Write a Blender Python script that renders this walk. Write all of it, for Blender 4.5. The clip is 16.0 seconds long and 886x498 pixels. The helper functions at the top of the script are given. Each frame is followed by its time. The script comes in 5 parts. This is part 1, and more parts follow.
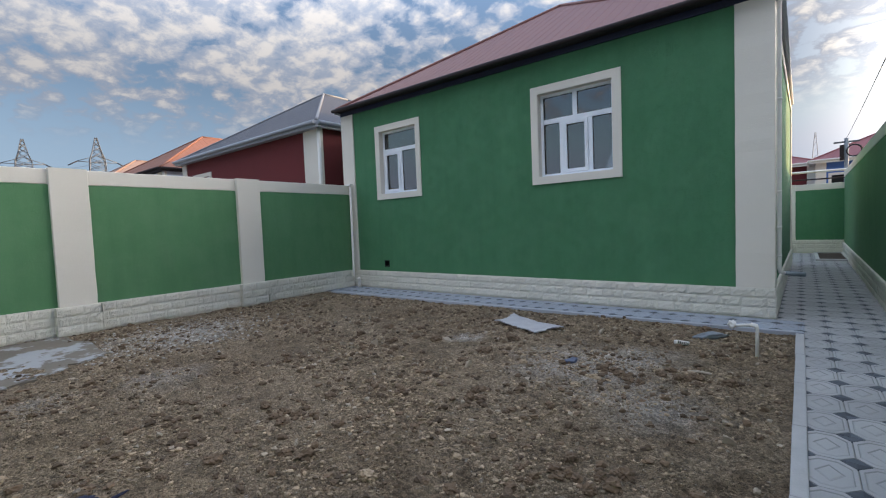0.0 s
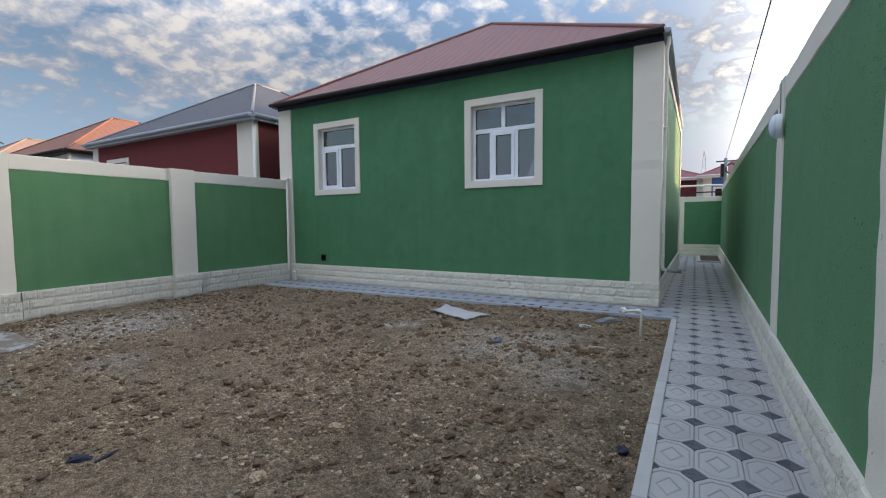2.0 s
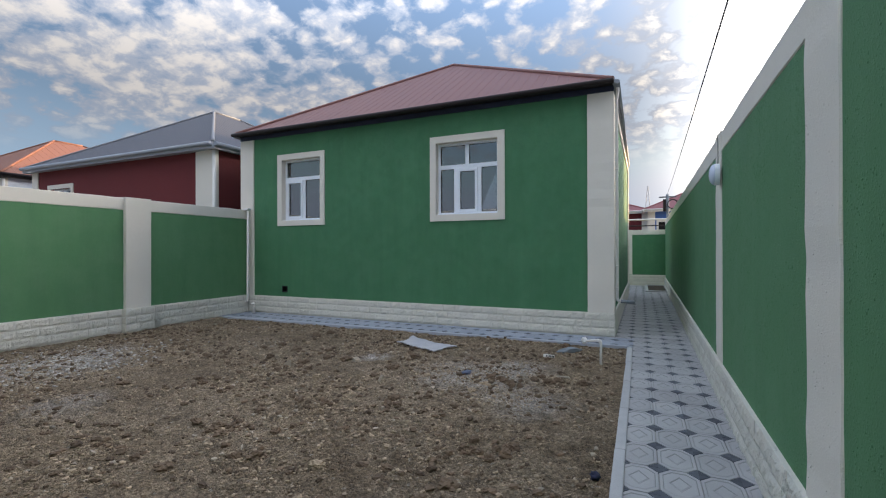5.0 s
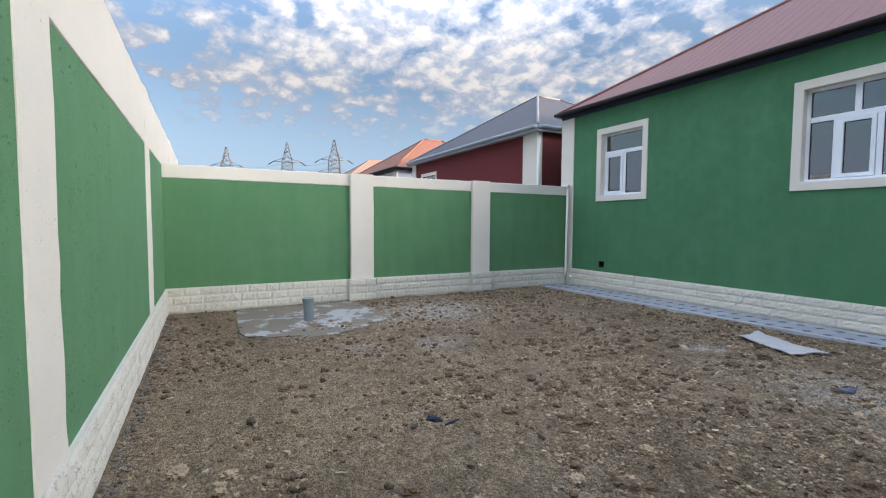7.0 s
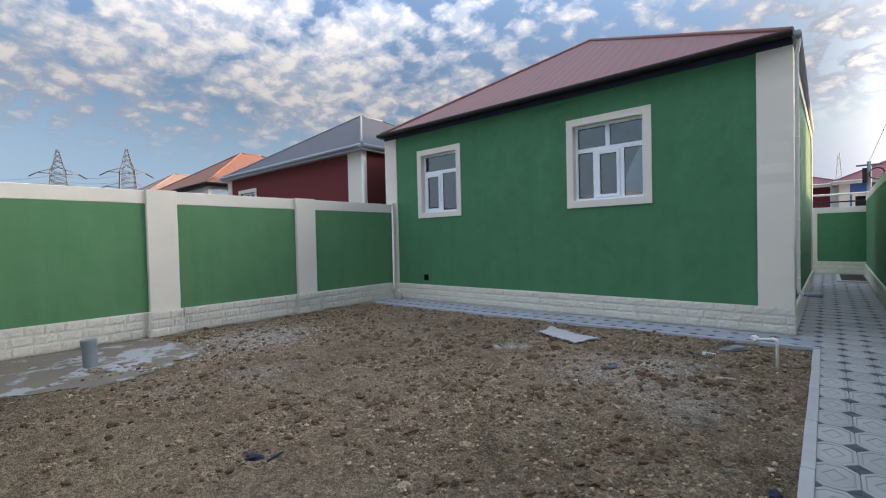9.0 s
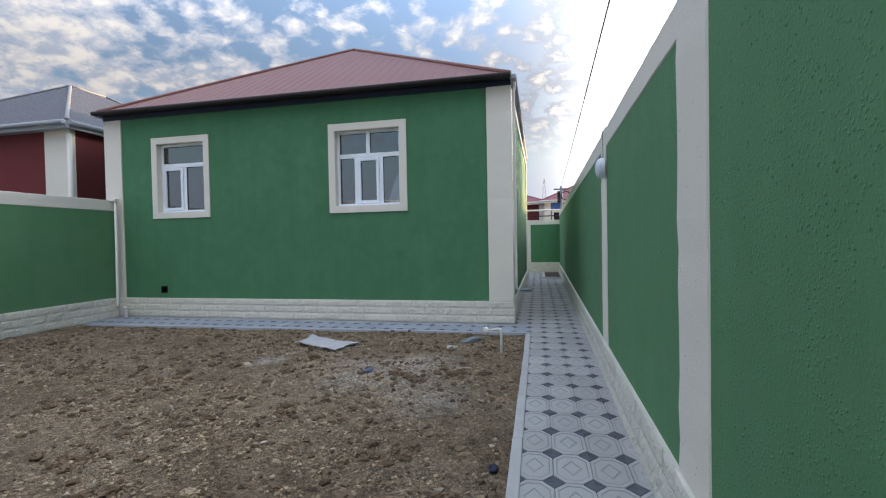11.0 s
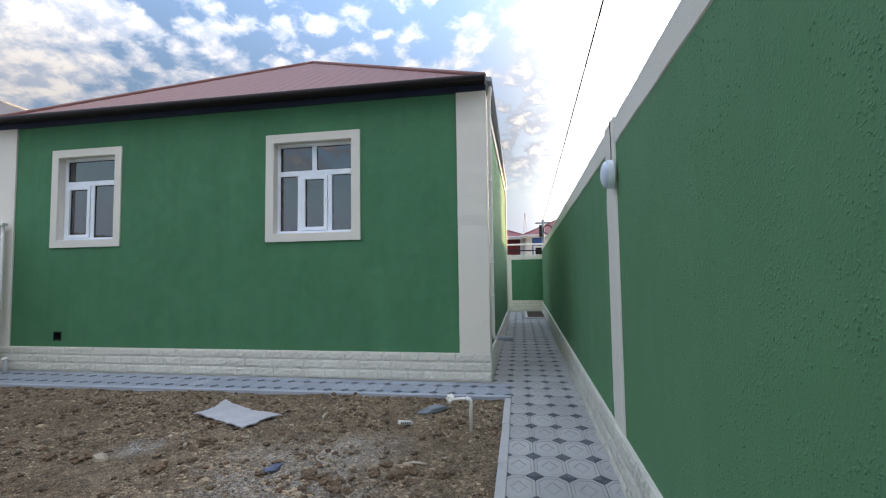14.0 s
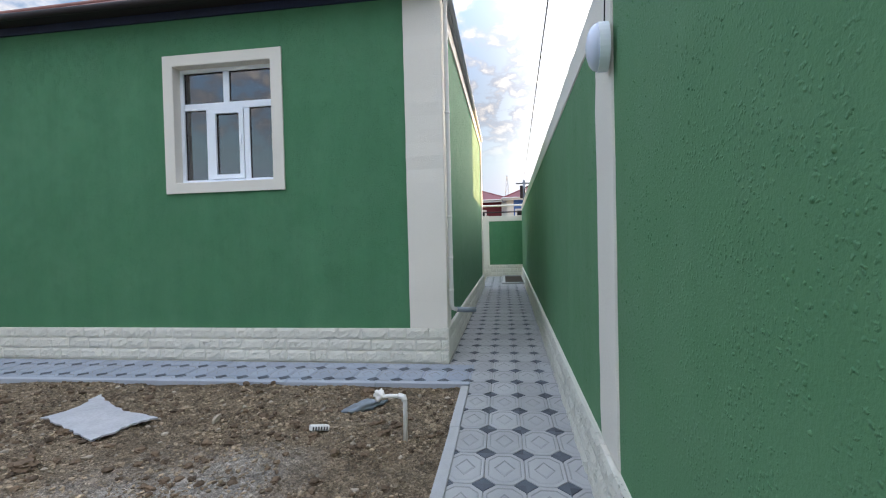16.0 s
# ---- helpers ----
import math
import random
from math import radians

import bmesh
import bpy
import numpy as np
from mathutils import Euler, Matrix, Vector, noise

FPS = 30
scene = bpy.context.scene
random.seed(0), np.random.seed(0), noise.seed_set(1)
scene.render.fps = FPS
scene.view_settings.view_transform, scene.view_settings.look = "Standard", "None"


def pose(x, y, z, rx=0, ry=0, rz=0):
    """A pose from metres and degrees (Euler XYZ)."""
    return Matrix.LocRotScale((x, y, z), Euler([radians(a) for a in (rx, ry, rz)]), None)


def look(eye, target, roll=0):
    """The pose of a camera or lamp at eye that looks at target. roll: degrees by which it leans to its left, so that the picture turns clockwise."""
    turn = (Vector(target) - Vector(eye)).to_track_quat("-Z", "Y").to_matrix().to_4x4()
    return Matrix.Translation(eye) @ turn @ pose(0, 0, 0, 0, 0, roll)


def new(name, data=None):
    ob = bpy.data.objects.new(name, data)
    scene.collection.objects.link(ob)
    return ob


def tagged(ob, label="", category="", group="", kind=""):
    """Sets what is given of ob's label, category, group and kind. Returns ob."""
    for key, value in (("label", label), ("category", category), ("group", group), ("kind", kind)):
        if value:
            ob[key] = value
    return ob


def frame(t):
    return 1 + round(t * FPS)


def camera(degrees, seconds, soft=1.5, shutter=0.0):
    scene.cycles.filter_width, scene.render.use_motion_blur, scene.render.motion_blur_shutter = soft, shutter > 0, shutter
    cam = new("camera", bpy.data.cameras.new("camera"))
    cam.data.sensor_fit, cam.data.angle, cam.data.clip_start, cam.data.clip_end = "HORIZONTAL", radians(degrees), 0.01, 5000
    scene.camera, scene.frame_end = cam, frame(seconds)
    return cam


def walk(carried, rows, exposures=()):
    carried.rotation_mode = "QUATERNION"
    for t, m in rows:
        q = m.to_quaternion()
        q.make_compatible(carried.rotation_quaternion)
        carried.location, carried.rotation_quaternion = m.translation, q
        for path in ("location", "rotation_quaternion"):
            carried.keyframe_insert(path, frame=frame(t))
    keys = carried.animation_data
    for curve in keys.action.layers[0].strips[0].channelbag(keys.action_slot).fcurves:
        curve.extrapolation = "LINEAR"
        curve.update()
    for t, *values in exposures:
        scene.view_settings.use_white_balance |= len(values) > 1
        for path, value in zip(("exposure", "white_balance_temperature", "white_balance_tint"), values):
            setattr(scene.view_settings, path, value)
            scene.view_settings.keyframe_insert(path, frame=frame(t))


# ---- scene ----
cam = camera(89.6, 16.0, soft=1.15)
EXPOSURE = 1.40
PATH = [
    (0, (0.499, 0.121, 1.476), (-0.753, 1.677, 1.372), -2.3),
    (0.5, (0.602, -0.109, 1.497), (-0.599, 1.487, 1.388), -1.2),
    (1, (0.602, -0.353, 1.508), (-0.44, 1.351, 1.395), -1.2),
    (1.5, (0.662, -0.468, 1.511), (-0.321, 1.27, 1.404), -0.9),
    (2, (0.724, -0.551, 1.495), (-0.256, 1.188, 1.371), -0.5),
    (2.5, (0.715, -0.607, 1.522), (-0.287, 1.12, 1.391), 0.1),
    (3, (0.666, -0.718, 1.575), (-0.31, 1.027, 1.55), 0.3),
    (3.5, (0.664, -0.748, 1.575), (-0.196, 1.058, 1.59), -0.5),
    (3.7, (0.67, -0.762, 1.58), (-0.15, 1.062, 1.595), -0.8),
    (5.8, (0.54, -0.795, 1.562), (-0.281, 1.028, 1.558), 0.3),
    (6, (0.487, -0.788, 1.567), (-0.466, 0.971, 1.549), 0.3),
    (6.5, (0.437, -0.872, 1.578), (-0.943, 0.574, 1.519), -0.1),
    (7, (0.506, -0.913, 1.599), (-1.258, 0.022, 1.485), 0.3),
    (7.5, (0.579, -0.952, 1.604), (-1.359, -0.49, 1.43), -0.6),
    (8, (0.575, -0.931, 1.632), (-1.315, -0.301, 1.458), -1.0),
    (8.5, (0.582, -0.885, 1.617), (-1.064, 0.246, 1.53), -1.0),
    (9, (0.595, -0.866, 1.605), (-0.709, 0.65, 1.561), -1.4),
    (9.5, (0.601, -0.854, 1.591), (-0.315, 0.923, 1.543), -1.6),
    (10, (0.64, -0.828, 1.607), (0.075, 1.089, 1.548), -1.6),
    (10.2, (0.65, -0.815, 1.616), (0.149, 1.12, 1.567), -1.5),
    (12.3, (0.691, 0.067, 1.538), (0.373, 2.041, 1.491), -0.3),
    (12.5, (0.676, 0.162, 1.557), (0.4, 2.141, 1.486), -0.4),
    (13, (0.683, 0.425, 1.663), (0.432, 2.407, 1.771), -1.1),
    (13.5, (0.689, 0.71, 1.656), (0.415, 2.687, 1.794), -0.8),
    (14, (0.672, 1.067, 1.594), (0.337, 3.035, 1.71), -0.8),
    (14.5, (0.717, 1.372, 1.541), (0.372, 3.341, 1.591), -1.1),
    (15, (0.834, 1.714, 1.524), (0.463, 3.68, 1.548), -1.3),
    (15.5, (0.896, 2.095, 1.481), (0.591, 4.072, 1.454), -0.7),
    (16, (0.911, 2.494, 1.474), (0.641, 4.475, 1.437), -1.4),
]
walk(cam, [(t, look(eye, target, roll)) for t, eye, target, roll in PATH],
     [(t, EXPOSURE + s, kelvin, 11) for t, s, kelvin in ((0.0, 0.0, 6620), (0.5, 0.10, 6700), (1.5, 0.13, 6760), (3.0, 0.0, 6780), (3.5, 0.0, 6780), (6.0, 0.18, 6720), (7.0, 0.44, 6620), (8.0, 0.44, 6670), (9.0, 0.12, 6640), (10.0, 0.16, 6760), (12.5, 0.38, 6840), (13.5, 0.27, 6840), (14.0, 0.34, 6840), (14.5, 0.45, 6850), (16.0, 0.56, 6820))])

# ---- world and sun ----
SUN_AZ, SUN_EL = 42.0, 9.0      # degrees from +y towards +x, and above the horizon
world = bpy.data.worlds.new("world")
scene.world = world
world.use_nodes = True
W = world.node_tree
W.nodes.clear()


def wn(kind, **values):
    node = W.nodes.new(kind)
    for key, value in values.items():
        node.inputs[key.replace("_", " ")].default_value = value
    return node


def wmath(op, a, b=None, clamp=False):
    node = W.nodes.new("ShaderNodeMath")
    node.operation, node.use_clamp = op, clamp
    for i, v in enumerate((a, b)):
        if v is None:
            continue
        if isinstance(v, (int, float)):
            node.inputs[i].default_value = v
        else:
            W.links.new(v, node.inputs[i])
    return node.outputs[0]


def wramp(v, a, b):
    node = W.nodes.new("ShaderNodeMapRange")
    node.interpolation_type = "SMOOTHSTEP"
    W.links.new(v, node.inputs["Value"])
    node.inputs["From Min"].default_value, node.inputs["From Max"].default_value = a, b
    return node.outputs["Result"]


def wmix(fac, a, b):
    node = W.nodes.new("ShaderNodeMix")
    node.data_type = "RGBA"
    W.links.new(fac, node.inputs[0])
    for i, v in ((6, a), (7, b)):
        if isinstance(v, tuple):
            node.inputs[i].default_value = (*v, 1)
        else:
            W.links.new(v, node.inputs[i])
    return node.outputs[2]


sky = W.nodes.new("ShaderNodeTexSky")
sky.sky_type, sky.sun_disc = "NISHITA", False
sky.sun_elevation, sky.sun_rotation = radians(SUN_EL), radians(SUN_AZ)
sky.air_density, sky.dust_density, sky.ozone_density = 1.0, 0.8, 1.0
SKY_GAIN = 0.12
coord = W.nodes.new("ShaderNodeTexCoord")
sep = W.nodes.new("ShaderNodeSeparateXYZ")
W.links.new(coord.outputs["Generated"], sep.inputs[0])
up = wmath("MAXIMUM", sep.outputs[2], 0.0)
lift = wmath("ADD", up, 0.34)
plane = W.nodes.new("ShaderNodeCombineXYZ")
W.links.new(wmath("DIVIDE", sep.outputs[0], lift), plane.inputs[0])
W.links.new(wmath("DIVIDE", sep.outputs[1], lift), plane.inputs[1])


def wnoise(scale, detail, rough, dist=0.0):
    node = wn("ShaderNodeTexNoise", Scale=scale, Detail=detail, Roughness=rough, Distortion=dist)
    W.links.new(plane.outputs[0], node.inputs["Vector"])
    return node.outputs["Fac"]


cells = wn("ShaderNodeTexVoronoi", Scale=14.0, Randomness=1.0)
cells.feature = "SMOOTH_F1"
warp = W.nodes.new("ShaderNodeVectorMath")
warp.operation = "ADD"
wob = wn("ShaderNodeTexNoise", Scale=11.0, Detail=3.0, Roughness=0.6)
W.links.new(plane.outputs[0], wob.inputs["Vector"])
wsc = W.nodes.new("ShaderNodeVectorMath")
wsc.operation = "SCALE"
wsc.inputs["Scale"].default_value = 0.10
W.links.new(wob.outputs["Color"], wsc.inputs[0])
W.links.new(plane.outputs[0], warp.inputs[0])
W.links.new(wsc.outputs[0], warp.inputs[1])
W.links.new(warp.outputs[0], cells.inputs["Vector"])
puff = wmath("SUBTRACT", 0.72, cells.outputs["Distance"])
fine = wnoise(17.0, 7.0, 0.64, 0.3)
broad = wnoise(0.80, 3.0, 0.5)
body = wmath("ADD", wmath("MULTIPLY", puff, 0.64), wmath("MULTIPLY", fine, 0.60))
body = wmath("ADD", body, wmath("MULTIPLY", wmath("SUBTRACT", broad, 0.5), 1.0))
glow_dir = W.nodes.new("ShaderNodeVectorMath")
glow_dir.operation = "DOT_PRODUCT"
W.links.new(coord.outputs["Generated"], glow_dir.inputs[0])
glow_dir.inputs[1].default_value = (math.sin(radians(SUN_AZ)) * math.cos(radians(SUN_EL)), math.cos(radians(SUN_AZ)) * math.cos(radians(SUN_EL)), math.sin(radians(SUN_EL)))
near_sun = wramp(glow_dir.outputs["Value"], 0.61, 1.0)
body = wmath("ADD", body, wmath("MULTIPLY", near_sun, 0.10))
cover = wramp(body, 0.41, 0.56)
fade = wramp(sep.outputs[2], 0.15, 0.27)
cover = wmath("MULTIPLY", cover, fade)
shade = wramp(wmath("ADD", body, wmath("MULTIPLY", wmath("SUBTRACT", fine, 0.5), 0.5)), 0.50, 0.84)
cloud = wmix(shade, (0.255, 0.30, 0.385), (0.50, 0.49, 0.49))
cloud = wmix(near_sun, cloud, wmix(shade, (0.36, 0.36, 0.37), (0.84, 0.79, 0.71)))
gain = W.nodes.new("ShaderNodeVectorMath")
gain.operation = "SCALE"
gain.inputs["Scale"].default_value = SKY_GAIN
W.links.new(sky.outputs[0], gain.inputs[0])
tone = W.nodes.new("ShaderNodeVectorMath")
tone.operation = "MULTIPLY"
tone.inputs[1].default_value = (0.92, 0.97, 1.14)
cap = W.nodes.new("ShaderNodeVectorMath")
cap.operation = "MINIMUM"
cap.inputs[1].default_value = (0.60, 0.57, 0.52)
W.links.new(gain.outputs[0], cap.inputs[0])
W.links.new(cap.outputs[0], tone.inputs[0])
low = wmath("MULTIPLY", wmath("SUBTRACT", 1.0, wramp(sep.outputs[2], 0.04, 0.34)), 0.75)
clear = wmix(low, tone.outputs[0], (0.27, 0.385, 0.575))
clear = wmix(wmath("MULTIPLY", near_sun, 0.9), clear, (0.60, 0.53, 0.435))
mixed = wmix(cover, clear, cloud)
back = W.nodes.new("ShaderNodeBackground")
back.inputs["Strength"].default_value = 1.0
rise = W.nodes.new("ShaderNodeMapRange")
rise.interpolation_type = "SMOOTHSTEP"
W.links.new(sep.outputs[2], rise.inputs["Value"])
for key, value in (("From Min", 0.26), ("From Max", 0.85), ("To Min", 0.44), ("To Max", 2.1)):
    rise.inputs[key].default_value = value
W.links.new(mixed, back.inputs["Color"])
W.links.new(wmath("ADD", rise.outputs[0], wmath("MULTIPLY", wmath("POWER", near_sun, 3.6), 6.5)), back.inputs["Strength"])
wout = W.nodes.new("ShaderNodeOutputWorld")
W.links.new(back.outputs[0], wout.inputs[0])

sun_data = bpy.data.lights.new("sun", "SUN")
sun_data.energy, sun_data.angle, sun_data.color = 2.6, radians(0.6), (1.0, 0.66, 0.32)
sun = new("sun", sun_data)
sun.matrix_world = look((30, 30, 10), (30 - math.sin(radians(SUN_AZ)), 30 - math.cos(radians(SUN_AZ)), 10 - math.tan(radians(SUN_EL))))


# ---- materials ----
def material(name, base, rough=0.8, vary=0.12, big=1.2, small=40.0, bump=0.2, metal=0.0, spec=0.4,
             lumps=0.0, lump_scale=30.0, tint=None, streak=0.0, per_object=0.0, island=0.0, deep=0.01):
    """A surface with colour variation at two scales and fine relief, in metres of the world."""
    m = bpy.data.materials.new(name)
    m.use_nodes = True
    nt = m.node_tree
    N, L = nt.nodes, nt.links
    bsdf = N["Principled BSDF"]
    bsdf.inputs["Roughness"].default_value = rough
    bsdf.inputs["Metallic"].default_value = metal
    bsdf.inputs["Specular IOR Level"].default_value = spec
    geo = N.new("ShaderNodeNewGeometry")

    def noise_of(scale, detail=4.0, rg=0.6):
        n = N.new("ShaderNodeTexNoise")
        n.inputs["Scale"].default_value, n.inputs["Detail"].default_value, n.inputs["Roughness"].default_value = scale, detail, rg
        L.new(geo.outputs["Position"], n.inputs["Vector"])
        return n.outputs["Fac"]

    def ops(op, a, b):
        n = N.new("ShaderNodeMath")
        n.operation = op
        for i, v in enumerate((a, b)):
            if isinstance(v, (int, float)):
                n.inputs[i].default_value = v
            else:
                L.new(v, n.inputs[i])
        return n.outputs[0]

    large, grain = noise_of(big, 5.0, 0.65), noise_of(small)
    value = ops("ADD", ops("MULTIPLY", ops("SUBTRACT", large, 0.5), 2.2 * vary), ops("MULTIPLY", ops("SUBTRACT", grain, 0.5), 1.4 * vary))
    if streak:
        runs = N.new("ShaderNodeVectorMath")
        runs.operation = "MULTIPLY"
        runs.inputs[1].default_value = (5.0, 5.0, 0.45)
        L.new(geo.outputs["Position"], runs.inputs[0])
        sn = N.new("ShaderNodeTexNoise")
        sn.inputs["Scale"].default_value, sn.inputs["Detail"].default_value, sn.inputs["Roughness"].default_value = 1.0, 5.0, 0.6
        L.new(runs.outputs[0], sn.inputs["Vector"])
        value = ops("ADD", value, ops("MULTIPLY", ops("SUBTRACT", sn.outputs["Fac"], 0.5), streak))
    if per_object:
        info = N.new("ShaderNodeObjectInfo")
        value = ops("ADD", value, ops("MULTIPLY", ops("SUBTRACT", info.outputs["Random"], 0.5), per_object))
    if island:
        value = ops("ADD", value, ops("MULTIPLY", ops("SUBTRACT", geo.outputs["Random Per Island"], 0.5), island))
    value = ops("ADD", value, 1.0)
    scl = N.new("ShaderNodeVectorMath")
    scl.operation = "SCALE"
    L.new(value, scl.inputs["Scale"])
    if tint:
        mx = N.new("ShaderNodeMix")
        mx.data_type = "RGBA"
        mx.inputs[6].default_value, mx.inputs[7].default_value = (*base, 1), (*tint, 1)
        ramp = N.new("ShaderNodeMapRange")
        ramp.inputs["From Min"].default_value, ramp.inputs["From Max"].default_value = 0.42, 0.66
        L.new(noise_of(big * 1.7, 6.0, 0.7), ramp.inputs["Value"])
        L.new(ramp.outputs[0], mx.inputs[0])
        L.new(mx.outputs[2], scl.inputs[0])
    else:
        scl.inputs[0].default_value = base
    colour = scl.outputs[0]
    L.new(colour, bsdf.inputs["Base Color"])
    height = ops("MULTIPLY", grain, 0.5)
    if lumps:
        v = N.new("ShaderNodeTexVoronoi")
        v.inputs["Scale"].default_value = lump_scale
        w = N.new("ShaderNodeVectorMath")
        w.operation = "ADD"
        nz = N.new("ShaderNodeTexNoise")
        nz.inputs["Scale"].default_value, nz.inputs["Detail"].default_value = lump_scale * 0.9, 3.0
        L.new(geo.outputs["Position"], nz.inputs["Vector"])
        ws = N.new("ShaderNodeVectorMath")
        ws.operation = "SCALE"
        ws.inputs["Scale"].default_value = 1.7 / lump_scale
        L.new(nz.outputs["Color"], ws.inputs[0])
        L.new(geo.outputs["Position"], w.inputs[0])
        L.new(ws.outputs[0], w.inputs[1])
        L.new(w.outputs[0], v.inputs["Vector"])
        r = N.new("ShaderNodeMapRange")
        r.interpolation_type = "SMOOTHSTEP"
        r.inputs["From Min"].default_value, r.inputs["From Max"].default_value = 0.42, 0.10
        L.new(v.outputs["Distance"], r.inputs["Value"])
        gate = N.new("ShaderNodeMapRange")
        gate.inputs["From Min"].default_value, gate.inputs["From Max"].default_value = 0.40, 0.60
        L.new(noise_of(5.0, 3.0), gate.inputs["Value"])
        height = ops("ADD", height, ops("MULTIPLY", ops("MULTIPLY", r.outputs[0], gate.outputs[0]), lumps))
    b = N.new("ShaderNodeBump")
    b.inputs["Strength"].default_value, b.inputs["Distance"].default_value = bump, deep
    L.new(height, b.inputs["Height"])
    L.new(b.outputs[0], bsdf.inputs["Normal"])
    return m


GREEN = material("green_render", (0.060, 0.192, 0.093), 0.85, 0.08, 1.3, 90.0, 0.70, lumps=1.8, lump_scale=60.0, tint=(0.072, 0.205, 0.105), deep=0.011, streak=0.28)
# Garden walls' green, lightened and yellowed for the extra light they catch.
WALL_GREEN = material("lit_green_render", (0.089, 0.222, 0.105), 0.85, 0.08, 1.1, 90.0, 0.60, lumps=0.8, lump_scale=55.0, tint=(0.104, 0.234, 0.119), deep=0.009, streak=0.26)
CREAM = material("cream_render", (0.72, 0.675, 0.60), 0.85, 0.06, 1.1, 90.0, 0.4, lumps=0.7, lump_scale=62.0)
STONE = material("split_limestone", (0.655, 0.63, 0.555), 0.9, 0.10, 2.0, 55.0, 1.0, per_object=0.08, lumps=0.9, lump_scale=38.0, deep=0.014)
MORTAR = material("mortar", (0.68, 0.655, 0.57), 0.95, 0.12, 3.0, 70.0, 0.4)
ROOF = material("red_roof_sheet", (0.205, 0.088, 0.074), 0.6, 0.07, 0.6, 8.0, 0.05, spec=0.5)
GUTTER = material("black_gutter", (0.020, 0.014, 0.015), 0.75, 0.15, 2.0, 30.0, 0.05)
NAVY = material("navy_painted_strip", (0.017, 0.024, 0.058), 0.6, 0.45, 3.0, 30.0, 0.3)
PVC = material("white_pvc", (0.80, 0.83, 0.88), 0.3, 0.02, 2.0, 30.0, 0.02)
PIPE_WHITE = material("white_pipe", (0.74, 0.72, 0.68), 0.45, 0.06, 3.0, 30.0, 0.05)
PIPE_GREY = material("grey_pipe", (0.20, 0.23, 0.26), 0.5, 0.10, 6.0, 60.0, 0.1)
TILE_LIGHT = material("pale_paving", (0.345, 0.345, 0.343), 0.85, 0.16, 1.6, 130.0, 0.4, per_object=0.18)
TILE_DARK = material("slate_paving", (0.075, 0.085, 0.10), 0.8, 0.25, 2.0, 120.0, 0.3, per_object=0.7)
KERB = material("kerb_concrete", (0.385, 0.385, 0.38), 0.9, 0.2, 3.0, 100.0, 0.5, per_object=0.14)
TILE_LINE = material("dirty_groove", (0.265, 0.265, 0.262), 0.9, 0.25, 2.0, 90.0, 0.3)
BED = material("paving_sand", (0.30, 0.29, 0.27), 0.95, 0.15, 2.0, 90.0, 0.4)
CEMENT = material("damp_cement", (0.165, 0.138, 0.108), 0.7, 0.25, 2.6, 60.0, 0.4)
GRAVEL = material("soil_crumbs", (0.30, 0.228, 0.152), 1.0, 0.35, 3.0, 110.0, 0.8, island=1.0)
GRIT = material("mixed_grit", (0.270, 0.203, 0.135), 1.0, 0.15, 3.0, 90.0, 0.3, island=0.9)
PEBBLE = material("pale_pebble", (0.315, 0.262, 0.198), 0.95, 0.2, 3.0, 90.0, 0.4, island=0.7)
# Shaded copy of the pale paving: the strip's blue cast is in the colour.
TILE_BLUE = material("shaded_blue_paving", (0.285, 0.315, 0.365), 0.8, 0.16, 1.3, 130.0, 0.3, per_object=0.16)
# Kerb concrete again, with that same blue shade cast mixed in.
KERB_BLUE = material("shaded_blue_kerb", (0.345, 0.37, 0.415), 0.9, 0.14, 2.2, 100.0, 0.4, per_object=0.10)
CLOD = material("earth_clod", (0.125, 0.085, 0.054), 1.0, 0.3, 6.0, 70.0, 0.8, island=0.8)
CHALK = material("chalk_rubble", (0.40, 0.37, 0.33), 0.95, 0.15, 3.0, 90.0, 0.4, island=0.6)
CHIPS = material("grey_mortar_crumbs", (0.15, 0.128, 0.105), 1.0, 0.25, 3.0, 90.0, 0.5, island=0.9)
FOAM = material("white_board", (0.40, 0.395, 0.405), 0.8, 0.24, 5.0, 40.0, 0.3)
BLUE_RAG = material("dark_blue_rag", (0.020, 0.024, 0.050), 0.9, 0.3, 8.0, 60.0, 0.5)
FADED_BLUE = material("faded_blue_plastic", (0.09, 0.11, 0.17), 0.7, 0.3, 8.0, 60.0, 0.5)
RED_WALL = material("maroon_render", (0.135, 0.022, 0.024), 0.85, 0.12, 0.6, 60.0, 0.3)
GREY_ROOF = material("grey_roof_sheet", (0.066, 0.069, 0.082), 0.6, 0.10, 0.5, 8.0, 0.05)
ORANGE_ROOF = material("orange_roof_sheet", (0.225, 0.095, 0.060), 0.7, 0.08, 0.5, 8.0, 0.05)
BROWN_ROOF = material("brown_roof_sheet", (0.26, 0.17, 0.13), 0.6, 0.08, 0.5, 8.0, 0.05)
PALE_WALL = material("pale_blue_render", (0.55, 0.60, 0.68), 0.85, 0.08, 0.6, 40.0, 0.3)
BLUE_WALL = material("blue_render", (0.075, 0.16, 0.42), 0.85, 0.08, 0.6, 40.0, 0.3)
RED_ROOF = material("crimson_roof_sheet", (0.24, 0.085, 0.088), 0.55, 0.08, 0.5, 8.0, 0.05)
TAN_WALL = material("tan_render", (0.42, 0.37, 0.30), 0.9, 0.08, 0.6, 40.0, 0.3)
PALE_GUTTER = material("pale_grey_gutter", (0.33, 0.355, 0.40), 0.55, 0.08, 1.0, 20.0, 0.05)
GREY_CAP = material("grey_ridge_cap", (0.20, 0.205, 0.22), 0.5, 0.08, 1.0, 20.0, 0.05)
